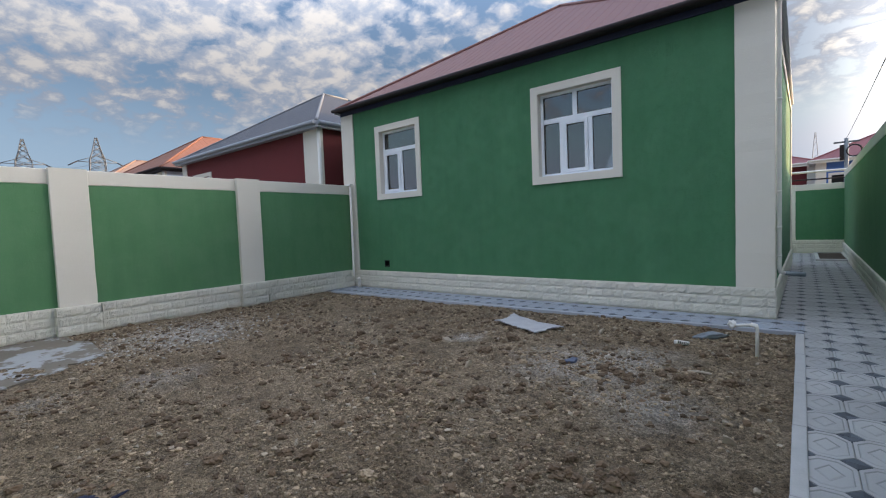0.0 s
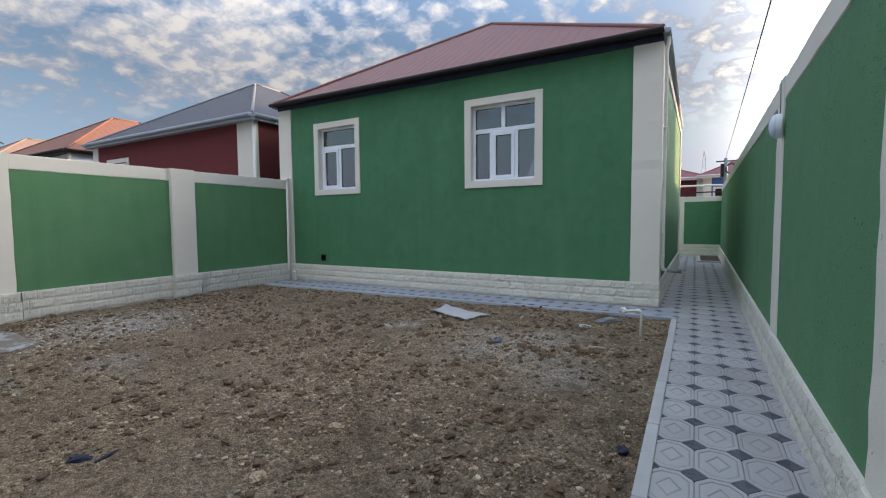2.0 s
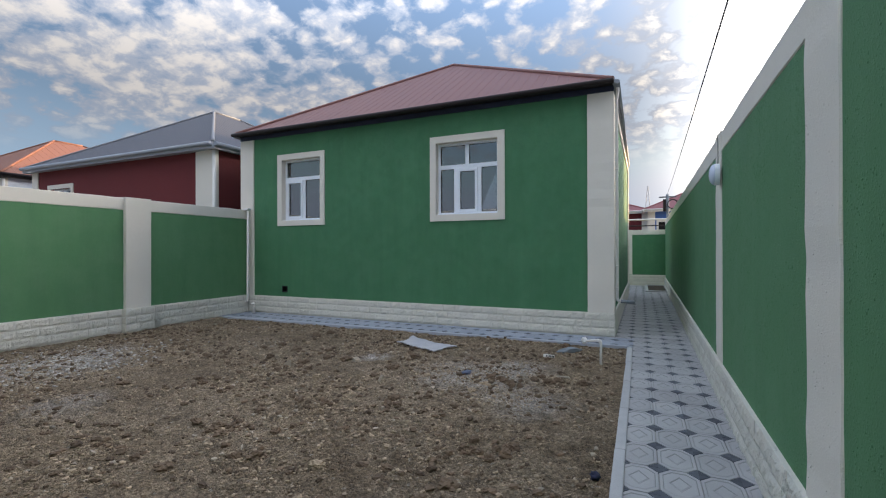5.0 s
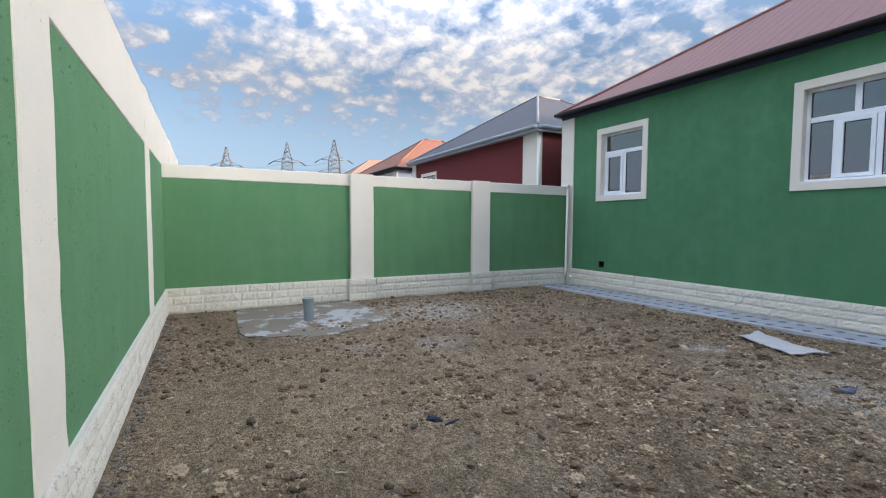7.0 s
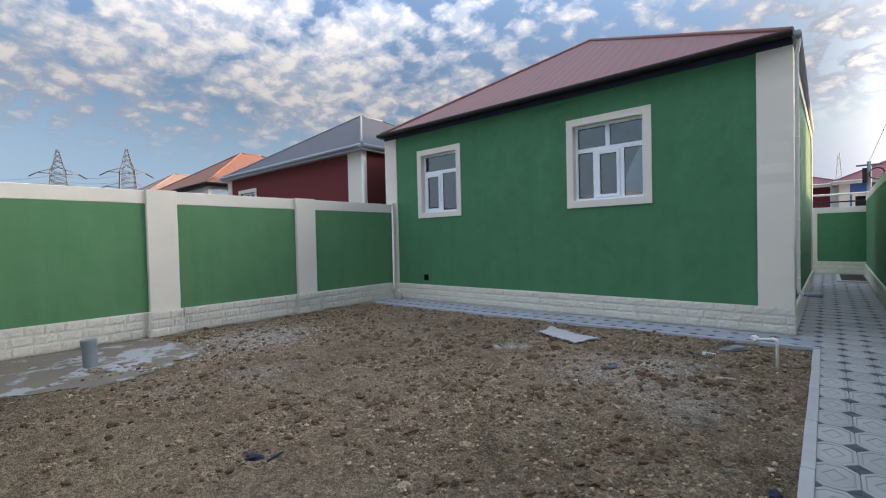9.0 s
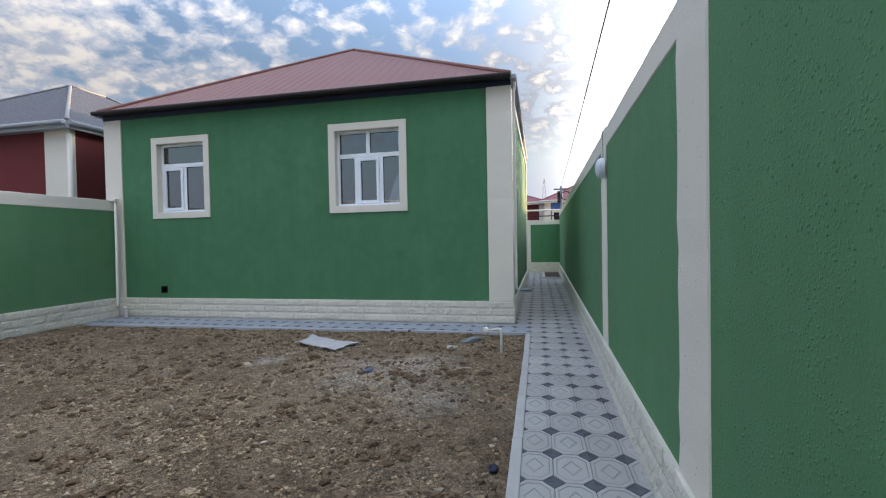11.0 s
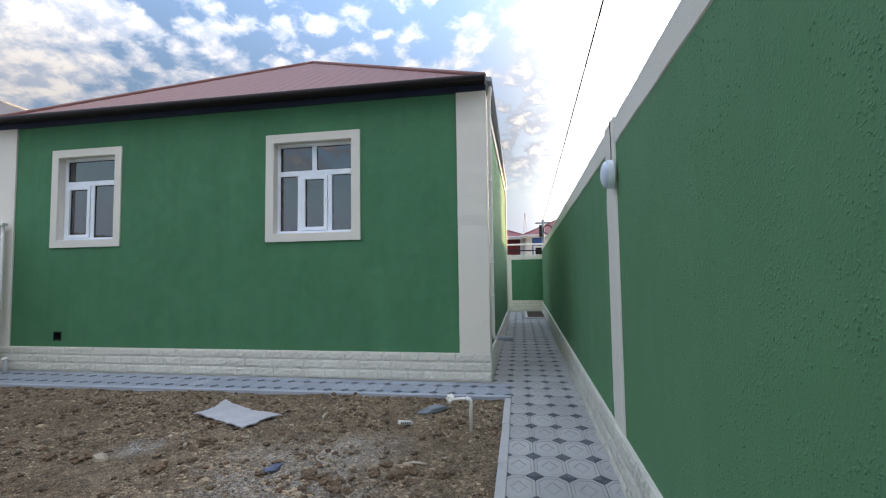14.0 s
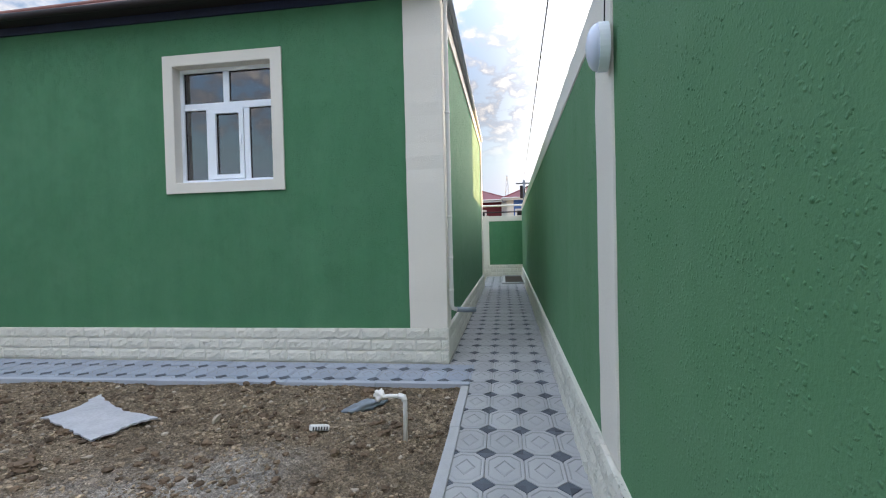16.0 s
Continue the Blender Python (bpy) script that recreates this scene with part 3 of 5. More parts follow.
def soil_height(x, y):
    p = Vector((x, y, 0))
    h = 0.020 * noise.noise(p * 0.9) + 0.014 * noise.noise(p * 3.1 + Vector((7, 0, 0)))
    rough = max(0.0, noise.noise(p * 1.3 + Vector((0, 9, 0))) + 0.35)
    h += 0.032 * rough * noise.noise(p * 6.0) + 0.040 * abs(noise.noise(p * 13.0)) * (0.25 + rough) + 0.011 * noise.noise(p * 31.0)
    return SOIL_Z + h if y < kerb_line(x) + 0.02 else -0.2


step = 0.028
nx, ny = int((X1 - X0) / step), int((Y1 - Y0) / step)
verts, faces = [], []
for j in range(ny + 1):
    for i in range(nx + 1):
        x, y = X0 + (X1 - X0) * i / nx, Y0 + (Y1 - Y0) * j / ny
        verts.append((x, y, soil_height(x, y)))
for j in range(ny):
    for i in range(nx):
        a = j * (nx + 1) + i
        faces.append((a, a + 1, a + nx + 2, a + nx + 1))
me = bpy.data.meshes.new("soil")
me.from_pydata(verts, [], faces)
me.materials.append(SOIL)
for p in me.polygons:
    p.use_smooth = True
soil = new("soil", me)
tagged(soil, "trampled brown building soil strewn with pebbles", "soil", kind="structure")


def rock_mesh(seed, flat, fineness=1):
    rnd = random.Random(seed)
    b = bmesh.new()
    if fineness:
        bmesh.ops.create_icosphere(b, subdivisions=fineness, radius=1.0)
    else:
        bmesh.ops.create_cube(b, size=1.5)
    for v in b.verts:
        v.co *= rnd.uniform(0.58, 1.18)
        v.co.z *= flat
    vs = [tuple(v.co) for v in b.verts]
    fs = [tuple(v.index for v in f.verts) for f in b.faces]
    b.free()
    return vs, fs


ROCKS = [rock_mesh(s, random.Random(s).uniform(0.45, 0.8)) for s in range(12)]


ROUGH = [rock_mesh(s, random.Random(s).uniform(0.45, 0.75), 2) for s in range(10)]


def scatter(name, label, mat, places, category, kinds=ROCKS):
    """Many loose stones as one heap of stuff: places are (x, y, radius)."""
    rnd = random.Random(len(places))
    vs, fs = [], []
    for x, y, r in places:
        rv, rf = rnd.choice(kinds)
        a, z = rnd.uniform(0, 6.28), soil_height(x, y) + r * 0.22
        sx, sy = r * rnd.uniform(0.8, 1.35), r * rnd.uniform(0.7, 1.1)
        ca, sa = math.cos(a), math.sin(a)
        n = len(vs)
        vs += [(x + ca * p[0] * sx - sa * p[1] * sy, y + sa * p[0] * sx + ca * p[1] * sy, z + p[2] * r) for p in rv]
        fs += [tuple(i + n for i in f) for f in rf]
    data = bpy.data.meshes.new(name)
    data.from_pydata(vs, [], fs)
    data.materials.append(mat)
    return tagged(new(name, data), label, category, kind="stuff")


rnd = random.Random(5)


def spread(count, lo, hi, clump=0.0, power=2.0):
    out = []
    while len(out) < count:
        x, y = rnd.uniform(X0 + 0.1, X1 - 0.05), rnd.uniform(Y0 + 0.1, Y1 - 0.05)
        if clump and noise.noise(Vector((x, y, 3)) * 1.1) + 0.5 * noise.noise(Vector((x, y, 7)) * 3.7) < rnd.uniform(-0.5, clump):
            continue
        if y > kerb_line(x) - 0.04 or -8.6 < x < -6.4 and -0.45 < y < 1.7:
            continue
        out.append((x, y, lo + (hi - lo) * rnd.random() ** power))
    return out


scatter("gravel", "loose brown crumbs and gravel scattered on the soil", GRAVEL, spread(26000, 0.004, 0.022, 0.55, 2.5), "gravel", ROUGH[:4] + ROCKS)
scatter("grit", "fine pale and brown grit lying on the soil", GRIT, spread(42000, 0.0035, 0.011, 0.7, 1.6), "grit", [rock_mesh(s, 0.6, 0) for s in range(40, 52)])
scatter("pebbles", "pale stones and chips lying on the soil", PEBBLE, spread(1500, 0.005, 0.034, 0.4, 3.2), "pebbles")
scatter("earth_clods", "dark brown clods of dug earth", CLOD, spread(5200, 0.007, 0.040, 0.8, 2.6), "earth clods", ROUGH)
# the larger clods and stones, one by one
LUMPS = []
for k in range(7):
    bm = bmesh.new()
    bmesh.ops.create_icosphere(bm, subdivisions=3, radius=1.0)
    off = Vector((k * 5.3, 2.0, 0))
    for v in bm.verts:
        n = 0.55 * noise.noise(v.co * 1.3 + off) + 0.38 * noise.noise(v.co * 3.4 + off) + 0.22 * noise.noise(v.co * 8.0 + off)
        v.co *= 1 + n
        v.co.z *= 0.62
    LUMPS.append(mesh_of("earth_clod", bm, CLOD if k < 5 else GRAVEL))
chalk = []
while len(chalk) < 1300:
    x, y = rnd.gauss(-7.0, 0.55), rnd.gauss(2.75, 0.75)
    if -8.55 < x < -5.4 and 1.55 < y < 5.2:
        chalk.append((x, y, 0.008 + 0.022 * rnd.random() ** 2))
scatter("rubble", "pale crushed limestone rubble beside the slab", CHALK, chalk, "rubble")

margin = [(rnd.uniform(-8.5, 1.3 - 0.9), -1.51 + abs(rnd.gauss(0, 0.07)), 0.004 + 0.020 * rnd.random() ** 3) for _ in range(1800)]
scatter("mortar_crumbs", "grey crumbs of mortar along the foot of the wall", CHIPS, margin, "mortar crumbs", ROUGH)


def chip_mesh(seed):
    """A flat angular flake of stone, thicker along one side."""
    r = random.Random(seed)
    bm = bmesh.new()
    turns = sorted(r.uniform(0, 6.28) for _ in range(7))
    foot = [bm.verts.new((r.uniform(0.8, 1.1) * math.cos(a), r.uniform(0.6, 0.9) * math.sin(a), -0.6)) for a in turns]
    top = [bm.verts.new((v.co.x * r.uniform(0.72, 0.95), v.co.y * r.uniform(0.72, 0.95), 0.5 + 0.5 * v.co.x + r.uniform(-0.15, 0.15))) for v in foot]
    bm.faces.new(foot[::-1])
    mid = bm.verts.new((r.uniform(-0.2, 0.2), r.uniform(-0.2, 0.2), 0.75))
    for k in range(7):
        e = (k + 1) % 7
        bm.faces.new((foot[k], foot[e], top[e], top[k]))
        bm.faces.new((top[k], top[e], mid))
    bmesh.ops.recalc_face_normals(bm, faces=bm.faces)
    return mesh_of("field_stone", bm, PEBBLE)


FLAKES = [chip_mesh(s) for s in range(6)]
for x, y, r in spread(260, 0.026, 0.070, 0.35, 2.4):
    k = rnd.randrange(8)
    ob = new("earth_clod" if k < 7 else "field_stone", LUMPS[k] if k < 7 else FLAKES[int(-x * 10) % 6])
    ob.matrix_world = Matrix.LocRotScale((x, y, soil_height(x, y) + r * 0.2), Euler((0, 0, rnd.uniform(0, 6.28))), (r, r * rnd.uniform(0.7, 1.0), r * rnd.uniform(0.7, 1.1)))
    tagged(ob, "dark brown crumbling clod of earth on the soil" if k < 5 else "dry brown crumbling clod of earth on the soil" if k < 7 else "pale grey-brown field stone lying on the soil", "clod" if k < 7 else "stone", "clods and stones in the yard")
# the stones that lie out in the open
for x, y, r, flat, k, words in ((-2.45, -0.88, 0.060, 1.0, 6, "brown rounded field stone on the soil"), (-2.83, -1.12, 0.075, 0.6, 6, "brown flat field stone on the soil"), (-2.64, -0.82, 0.055, 0.8, 6, "brown rounded field stone on the soil"),
                               (-2.32, -0.16, 0.055, 0.25, 7, "pale flat chip of stone on the soil"), (-2.78, -0.44, 0.055, 0.3, 7, "pale flat chip of stone on the soil"), (-3.32, 0.21, 0.05, 0.3, 7, "pale flat chip of stone on the soil"),
                               (-1.63, 0.49, 0.06, 0.4, 7, "pale flat chip of stone on the soil"), (-1.92, 0.17, 0.06, 0.7, 3, "dark clod of earth on the soil"), (-2.43, 5.14, 0.09, 0.6, 2, "dark clod of earth on the soil"),
                               (-2.46, 4.53, 0.085, 0.9, 1, "dark clod of earth on the soil"), (-4.93, 5.93, 0.09, 0.8, 3, "dark clod of earth on the soil"), (-3.31, 4.64, 0.085, 0.7, 4, "dark clod of earth on the soil"),
                               (-3.14, 4.66, 0.09, 0.5, 7, "pale flat field stone on the soil"), (-2.72, 5.72, 0.06, 0.8, 3, "dark clod of earth under the board")):
    ob = new("field_stone" if k > 4 else "earth_clod", FLAKES[int(-x * 10) % 6] if k == 7 else LUMPS[k])
    ob.matrix_world = Matrix.LocRotScale((x, y, soil_height(x, y) + r * flat * 0.4), Euler((0, 0, x * 9.0)), (r, r * 0.8, r * flat))
    tagged(ob, words, "stone" if k > 4 else "clod", "clods and stones in the yard")

for hx, hy, wide, count in ((-0.90, 4.50, 0.16, 26), (-0.30, 4.70, 0.17, 26), (-1.7, 3.4, 0.22, 20), (-4.1, 3.0, 0.25, 20), (-2.9, 2.2, 0.25, 18), (-5.6, 4.1, 0.25, 18), (-0.6, 2.6, 0.2, 16), (-3.6, 4.0, 0.22, 16)):
    for _ in range(count):
        x, y, r = rnd.gauss(hx, wide), rnd.gauss(hy, wide * 0.6), 0.016 + 0.038 * rnd.random() ** 2
        ob = new("earth_clod", LUMPS[rnd.randrange(5)])
        ob.matrix_world = Matrix.LocRotScale((x, y, soil_height(x, y) + r * 0.3), Euler((0, 0, rnd.uniform(0, 6.28))), (r, r * 0.85, r))
        tagged(ob, "dark brown crumbling clod of earth in a dug patch", "clod", "clods and stones in the yard")

# ---- the paving: kerbs and octagon tiles ----
TW, TL, TX, TY = 0.2575, 0.399, 0.499, 5.60     # tile width, length, and one corner of the pattern
paving = thing("paving", "grey octagon paving tiles with dark diamond insets", "paving", kind="structure")
part("bed", boxed(0.53, 1.70, -1.58, 20.74, -0.3, PAVE - 0.012), BED, paving)
bm = bmesh.new()
box(bm, -8.72, 0.53, 0.0, 7.85, -0.3, PAVE - 0.012)
for v in bm.verts:
    if v.co.y < 1.0:
        v.co.y = kerb_line(v.co.x) + 0.05
part("bed", bm, BED, paving)
part("bed", boxed(0.20, 0.53, 7.85, 20.74, -0.3, PAVE - 0.012), BED, paving)


def tile_mesh():
    bm = bmesh.new()
    g = 0.0022
    w, l = TW / 2 - g, TL / 2 - g
    cx, cy = 0.073, 0.076

    def octagon(s, z):
        a, b = w * s, l * s
        p, q = cx * s, cy * s
        pts = [(a - p, -b), (a, -b + q), (a, b - q), (a - p, b), (p - a, b), (-a, b - q), (-a, -b + q), (p - a, -b)]
        return [bm.verts.new((x, y, z)) for x, y in pts]

    def ring(lo, hi):
        for k in range(8):
            bm.faces.new((lo[k], lo[(k + 1) % 8], hi[(k + 1) % 8], hi[k]))

    base, o1, o2, o3, o4 = octagon(1.0, -0.012), octagon(0.985, 0.0), octagon(0.84, 0.0), octagon(0.80, -0.004), octagon(0.76, -0.0005)
    ring(base, o1)
    ring(o1, o2)
    ring(o2, o3)
    for f in list(bm.faces)[-8:]:
        f.material_index = 2
    ring(o3, o4)
    d1 = [bm.verts.new(p) for p in ((0, -0.108, -0.0005), (0.070, 0, -0.0005), (0, 0.108, -0.0005), (-0.070, 0, -0.0005))]
    d2 = [bm.verts.new(p) for p in ((0, -0.094, -0.0040), (0.060, 0, -0.0040), (0, 0.094, -0.0040), (-0.060, 0, -0.0040))]
    d3 = [bm.verts.new(p) for p in ((0, -0.080, 0.0), (0.050, 0, 0.0), (0, 0.080, 0.0), (-0.050, 0, 0.0))]
    # field between the octagon and the diamond, quarter by quarter
    bm.faces.new((o4[7], o4[0], d1[0]))
    bm.faces.new((o4[0], o4[1], d1[1], d1[0]))
    bm.faces.new((o4[1], o4[2], d1[1]))
    bm.faces.new((o4[2], o4[3], d1[2], d1[1]))
    bm.faces.new((o4[3], o4[4], d1[2]))
    bm.faces.new((o4[4], o4[5], d1[3], d1[2]))
    bm.faces.new((o4[5], o4[6], d1[3]))
    bm.faces.new((o4[6], o4[7], d1[0], d1[3]))
    for a, b in ((d1, d2), (d2, d3)):
        for k in range(4):
            bm.faces.new((a[k], a[(k + 1) % 4], b[(k + 1) % 4], b[k])).material_index = 2 if a is d1 else 0
    bm.faces.new(d3)
    for sx, sy in ((1, 1), (-1, 1), (-1, -1), (1, -1)):
        tri = [bm.verts.new((sx * (TW / 2), sy * (TL / 2), -0.0012)), bm.verts.new((sx * (w - cx + 0.004), sy * (TL / 2), -0.0012)), bm.verts.new((sx * (TW / 2), sy * (l - cy + 0.005), -0.0012))]
        f = bm.faces.new(tri)
        f.material_index = 1
        low = [bm.verts.new(v.co + Vector((0, 0, -0.012))) for v in tri]
        for a in range(3):
            s = bm.faces.new((tri[a], tri[(a + 1) % 3], low[(a + 1) % 3], low[a]))
            s.material_index = 1
    bmesh.ops.recalc_face_normals(bm, faces=bm.faces)
    for f in bm.faces:
        if abs(f.normal.z) > 0.9 and f.normal.z < 0:
            f.normal_flip()
    return mesh_of("tile", bm, TILE_LIGHT, TILE_DARK, TILE_LINE)


TILE = tile_mesh()


def clipped_tile(x0, x1, y0, y1):
    """A tile cut off at the local rectangle."""
    bm = bmesh.new()
    bm.from_mesh(TILE)
    for co, no in (((x0, 0, 0), (-1, 0, 0)), ((x1, 0, 0), (1, 0, 0)), ((0, y0, 0), (0, -1, 0)), ((0, y1, 0), (0, 1, 0))):
        bmesh.ops.bisect_plane(bm, geom=[*bm.verts, *bm.edges, *bm.faces], plane_co=co, plane_no=no, clear_outer=True)
    return mesh_of("tile", bm, TILE_LIGHT, TILE_DARK, TILE_LINE)


CUTS, BLUE = {}, {}


def blue_grey(me):
    """The same tile with the blue cast of the shade along the house in its colour."""
    if me.name not in BLUE:
        BLUE[me.name] = me.copy()
        BLUE[me.name].materials[0] = TILE_BLUE
    return BLUE[me.name]


def lay(x0, x1, y0, y1, joined=None, bluish=False):
    """Tiles of the one pattern over a rectangle, cut at its edges."""
    rnd = random.Random(int(100 * (x0 + y0)))
    i0, i1 = math.floor((x0 - TX) / TW), math.ceil((x1 - TX) / TW)
    j0, j1 = math.floor((y0 - TY) / TL), math.ceil((y1 - TY) / TL)
    for i in range(i0, i1):
        for j in range(j0, j1):
            cx, cy = TX + (i + 0.5) * TW, TY + (j + 0.5) * TL
            a, b, c, d = max(x0 - cx, -TW / 2), min(x1 - cx, TW / 2), max(y0 - cy, -TL / 2), min(y1 - cy, TL / 2)
            if b - a < 0.012 or d - c < 0.012:
                continue
            key = tuple(round(v, 3) for v in (a, b, c, d))
            whole = key == tuple(round(v, 3) for v in (-TW / 2, TW / 2, -TL / 2, TL / 2))
            if not whole and key not in CUTS:
                CUTS[key] = clipped_tile(a, b, c, d)
            me = TILE if whole else CUTS[key]
            if bluish:
                me = blue_grey(me)
            place = pose(cx, cy, PAVE + rnd.uniform(-0.0015, 0.0015), rnd.uniform(-0.2, 0.2), rnd.uniform(-0.2, 0.2), 0)
            if joined is not None:
                joined.append((me, place))
            else:
                ob = new("tile", me)
                ob.parent = paving
                ob.matrix_basis = place


# ---- the house ----
HX0, HX1, HY0, HY1, HZ = -8.98, 0.19, 7.86, 16.40, 4.50
SIDE_TURN = -0.45     # the side beside the alley follows the garden wall, not quite square
ROOF_E, ROOF_T = 4.575, 7.04


def hip_roof(parent, x0, x1, y0, y1, zb, zt, run, mat, cap_mat, gutter_mat, rib=0.23, side=0.12, fascia=0.20, ribs=True, side_mat=None, slim=0.055):
    """A hipped roof of ribbed sheet, with hip and ridge caps and a gutter board all round. run: how far the hips reach inwards."""
    cx = (x0 + x1) / 2
    a, b = Vector((cx, y0 + run, zt)), Vector((cx, y1 - run, zt))
    c = [Vector((x0, y0, zb)), Vector((x1, y0, zb)), Vector((x1, y1, zb)), Vector((x0, y1, zb))]
    planes = ((c[0], c[1], (a,)), (c[1], c[2], (b, a)), (c[2], c[3], (b,)), (c[3], c[0], (a, b)))
    roof = None
    for p, q, tops in planes:
        bm = bmesh.new()
        rim = [p, q, *tops]
        n = (q - p).cross(rim[2] - p).normalized()
        top = [bm.verts.new(v + n * 0.02) for v in rim]
        low = [bm.verts.new(v - n * 0.02) for v in rim]
        bm.faces.new(top)
        bm.faces.new(low[::-1])
        for k in range(len(rim)):
            e = (k + 1) % len(rim)
            bm.faces.new((top[e], top[k], low[k], low[e]))
        bmesh.ops.recalc_face_normals(bm, faces=bm.faces)
        sheet = part("roof_sheet", bm, mat, parent)
        if ribs:
            length = (q - p).length
            u = (q - p) / length
            foot = rim[2] - p
            slope = foot - u * foot.dot(u)
            lo_top = (tops[-1] - p).dot(u)
            hi_top = (tops[0] - p).dot(u)
            s = rib / 2
            while s < length:
                reach = min(1.0, s / lo_top, (length - s) / (length - hi_top))
                if reach > 0.02:
                    rb = bmesh.new()
                    o = p + u * s + n * 0.02
                    e = o + slope * reach
                    w = u * 0.016
                    v = [rb.verts.new(t) for t in (o - w, o + n * 0.006 - w * 0.5, o + n * 0.006 + w * 0.5, o + w, e - w, e + n * 0.006 - w * 0.5, e + n * 0.006 + w * 0.5, e + w)]
                    for k in range(3):
                        rb.faces.new((v[k], v[k + 1], v[k + 5], v[k + 4]))
                    rb.faces.new((v[3], v[2], v[1], v[0]))
                    bmesh.ops.recalc_face_normals(rb, faces=rb.faces)
                    part("rib", rb, mat, sheet)
                s += rib
    for s, e in ((c[0], a), (c[1], a), (c[2], b), (c[3], b), (a, b)):
        n = max(2, int((e - s).length / 0.35))
        bm = bmesh.new()
        tube(bm, [s.lerp(e, k / n) + Vector((0, 0, 0.035)) for k in range(n + 1)], 0.045, 8)
        part("ridge_cap", bm, cap_mat, parent)
    z0, z1 = zb - fascia, zb + 0.03
    for x_0, x_1, y_0, y_1 in ((x0 - 0.02, x1 + 0.02, y0 - 0.05, y0), (x0 - 0.02, x1 + 0.02, y1, y1 + 0.05), (x1, x1 + 0.05, y0, y1), (x0 - 0.05, x0, y0, y1)):
        bm = boxed(x_0, x_1, y_0, y_1, z0, z1 - 0.01)
        zg = z1 - 0.055
        if x_1 - x_0 > y_1 - y_0:
            yg = y_0 - 0.045 if y_0 < y1 - 0.1 else y_1 + 0.045
            tube(bm, [(x_0, yg, zg), (x_1, yg, zg)], min(slim + 0.007, 0.055), 12)
        else:
            xg = x_1 + slim * 0.8 if x_1 > cx else x_0 - 0.045
            tube(bm, [(xg, y_0, zg), (xg, y_1, zg)], slim, 12)
        part("gutter", bm, (side_mat or gutter_mat) if y_1 - y_0 > x_1 - x_0 else gutter_mat, parent)
    part("soffit", boxed(x0, x1, y0, y1, zb - fascia + 0.02, zb - fascia + 0.05), gutter_mat, parent)


house = thing("house", "single-storey green rendered house with red hipped metal roof", "house")
house_side = pose(HX1, HY0, 0, 0, 0, SIDE_TURN) @ Matrix.Translation((-HX1, -HY0, 0))


def side_part(*what):
    """A part of the house's flank, turned with it."""
    ob = part(*what)
    ob.matrix_basis = house_side
    return ob


LW = (-3.335, -1.965, 2.305, 3.835)     # the larger window's opening
SW = (-7.605, -6.405, 2.305, 3.835)     # the smaller one's
part("front_wall", wall_with_holes(HX0, HX1, -0.3, HZ, HY0, HY0 + 0.30, [LW, SW, (-7.60, -7.44, 0.52, 0.67)]), GREEN, house, "green rendered front wall")
side_part("side_wall", boxed(HX1 - 0.30, HX1, HY0 + 0.30, HY1, -0.3, HZ), GREEN, house)
part("side_wall", boxed(HX0, HX0 + 0.30, HY0 + 0.30, HY1, -0.3, HZ), GREEN, house)
part("rear_wall", boxed(HX0 + 0.30, HX1 - 0.30, HY1 - 0.30, HY1, -0.3, HZ), GREEN, house)
part("room_floor", boxed(HX0 + 0.30, HX1 - 0.30, HY0 + 0.30, HY1 - 0.30, 0.4, 0.5), INSIDE, house)
part("room_ceiling", boxed(HX0 + 0.30, HX1 - 0.30, HY0 + 0.30, HY1 - 0.30, HZ - 0.1, HZ - 0.02), INSIDE, house)
part("partition", boxed(HX0 + 0.30, HX1 - 0.30, HY0 + 3.6, HY0 + 3.72, 0.5, HZ - 0.1), INSIDE, house)
part("partition", boxed(-5.0, -4.88, HY0 + 0.30, HY0 + 3.6, 0.5, HZ - 0.1), INSIDE, house)
bm = hand_finished(-0.245, HX1 + 0.03, HY0 - 0.03, HY0 + 0.002, 0.414, HZ - 0.066, axis=2, bevel=0.006)
part("pilaster", bm, CREAM, house, "cream corner pilaster")
side_part("pilaster", boxed(HX1 + 0.001, HX1 + 0.03, HY0 + 0.002, HY0 + 0.34, 0.414, HZ - 0.066, bevel=0.006), CREAM, house)
part("pilaster", boxed(HX0 - 0.02, -8.54, HY0 - 0.03, HY0 + 0.002, 0.414, HZ - 0.066, bevel=0.006), CREAM, house)
side_part("pilaster", boxed(HX1 - 0.1, HX1 + 0.03, HY1 - 0.4, HY1 + 0.01, 0.414, HZ - 0.066, bevel=0.006), CREAM, house)
side_part("frieze", boxed(HX1, HX1 + 0.025, HY0 + 0.34, HY1 - 0.4, HZ - 0.22, HZ - 0.01), CREAM, house, "cream band under the eaves")
part("frieze", boxed(HX0 - 0.02, HX1 + 0.03, HY0 - 0.036, HY0 - 0.0, HZ - 0.065, HZ + 0.035), NAVY, house, "black painted strip under the eaves")
plinth = part("plinth", boxed(HX0, HX1 + 0.02, HY0 - 0.022, HY0 + 0.01, -0.3, 0.408), MORTAR, house, "cream split-stone plinth")
side_part("plinth_back", boxed(HX1 + 0.001, HX1 + 0.022, HY0 + 0.01, HY1, -0.3, 0.408), MORTAR, house)
stones(plinth, pose(0, HY0 - 0.032, 0), HX1 + 0.04 - HX0, 0.414 - 3 * 0.140, 3, HX0, 11, 0.140)
stones(plinth, house_side @ pose(HX1 + 0.032, 0, 0, 0, 0, 90), HY1 - HY0 + 0.04, 0.414 - 3 * 0.140, 3, HY0 - 0.04, 12, 0.140)
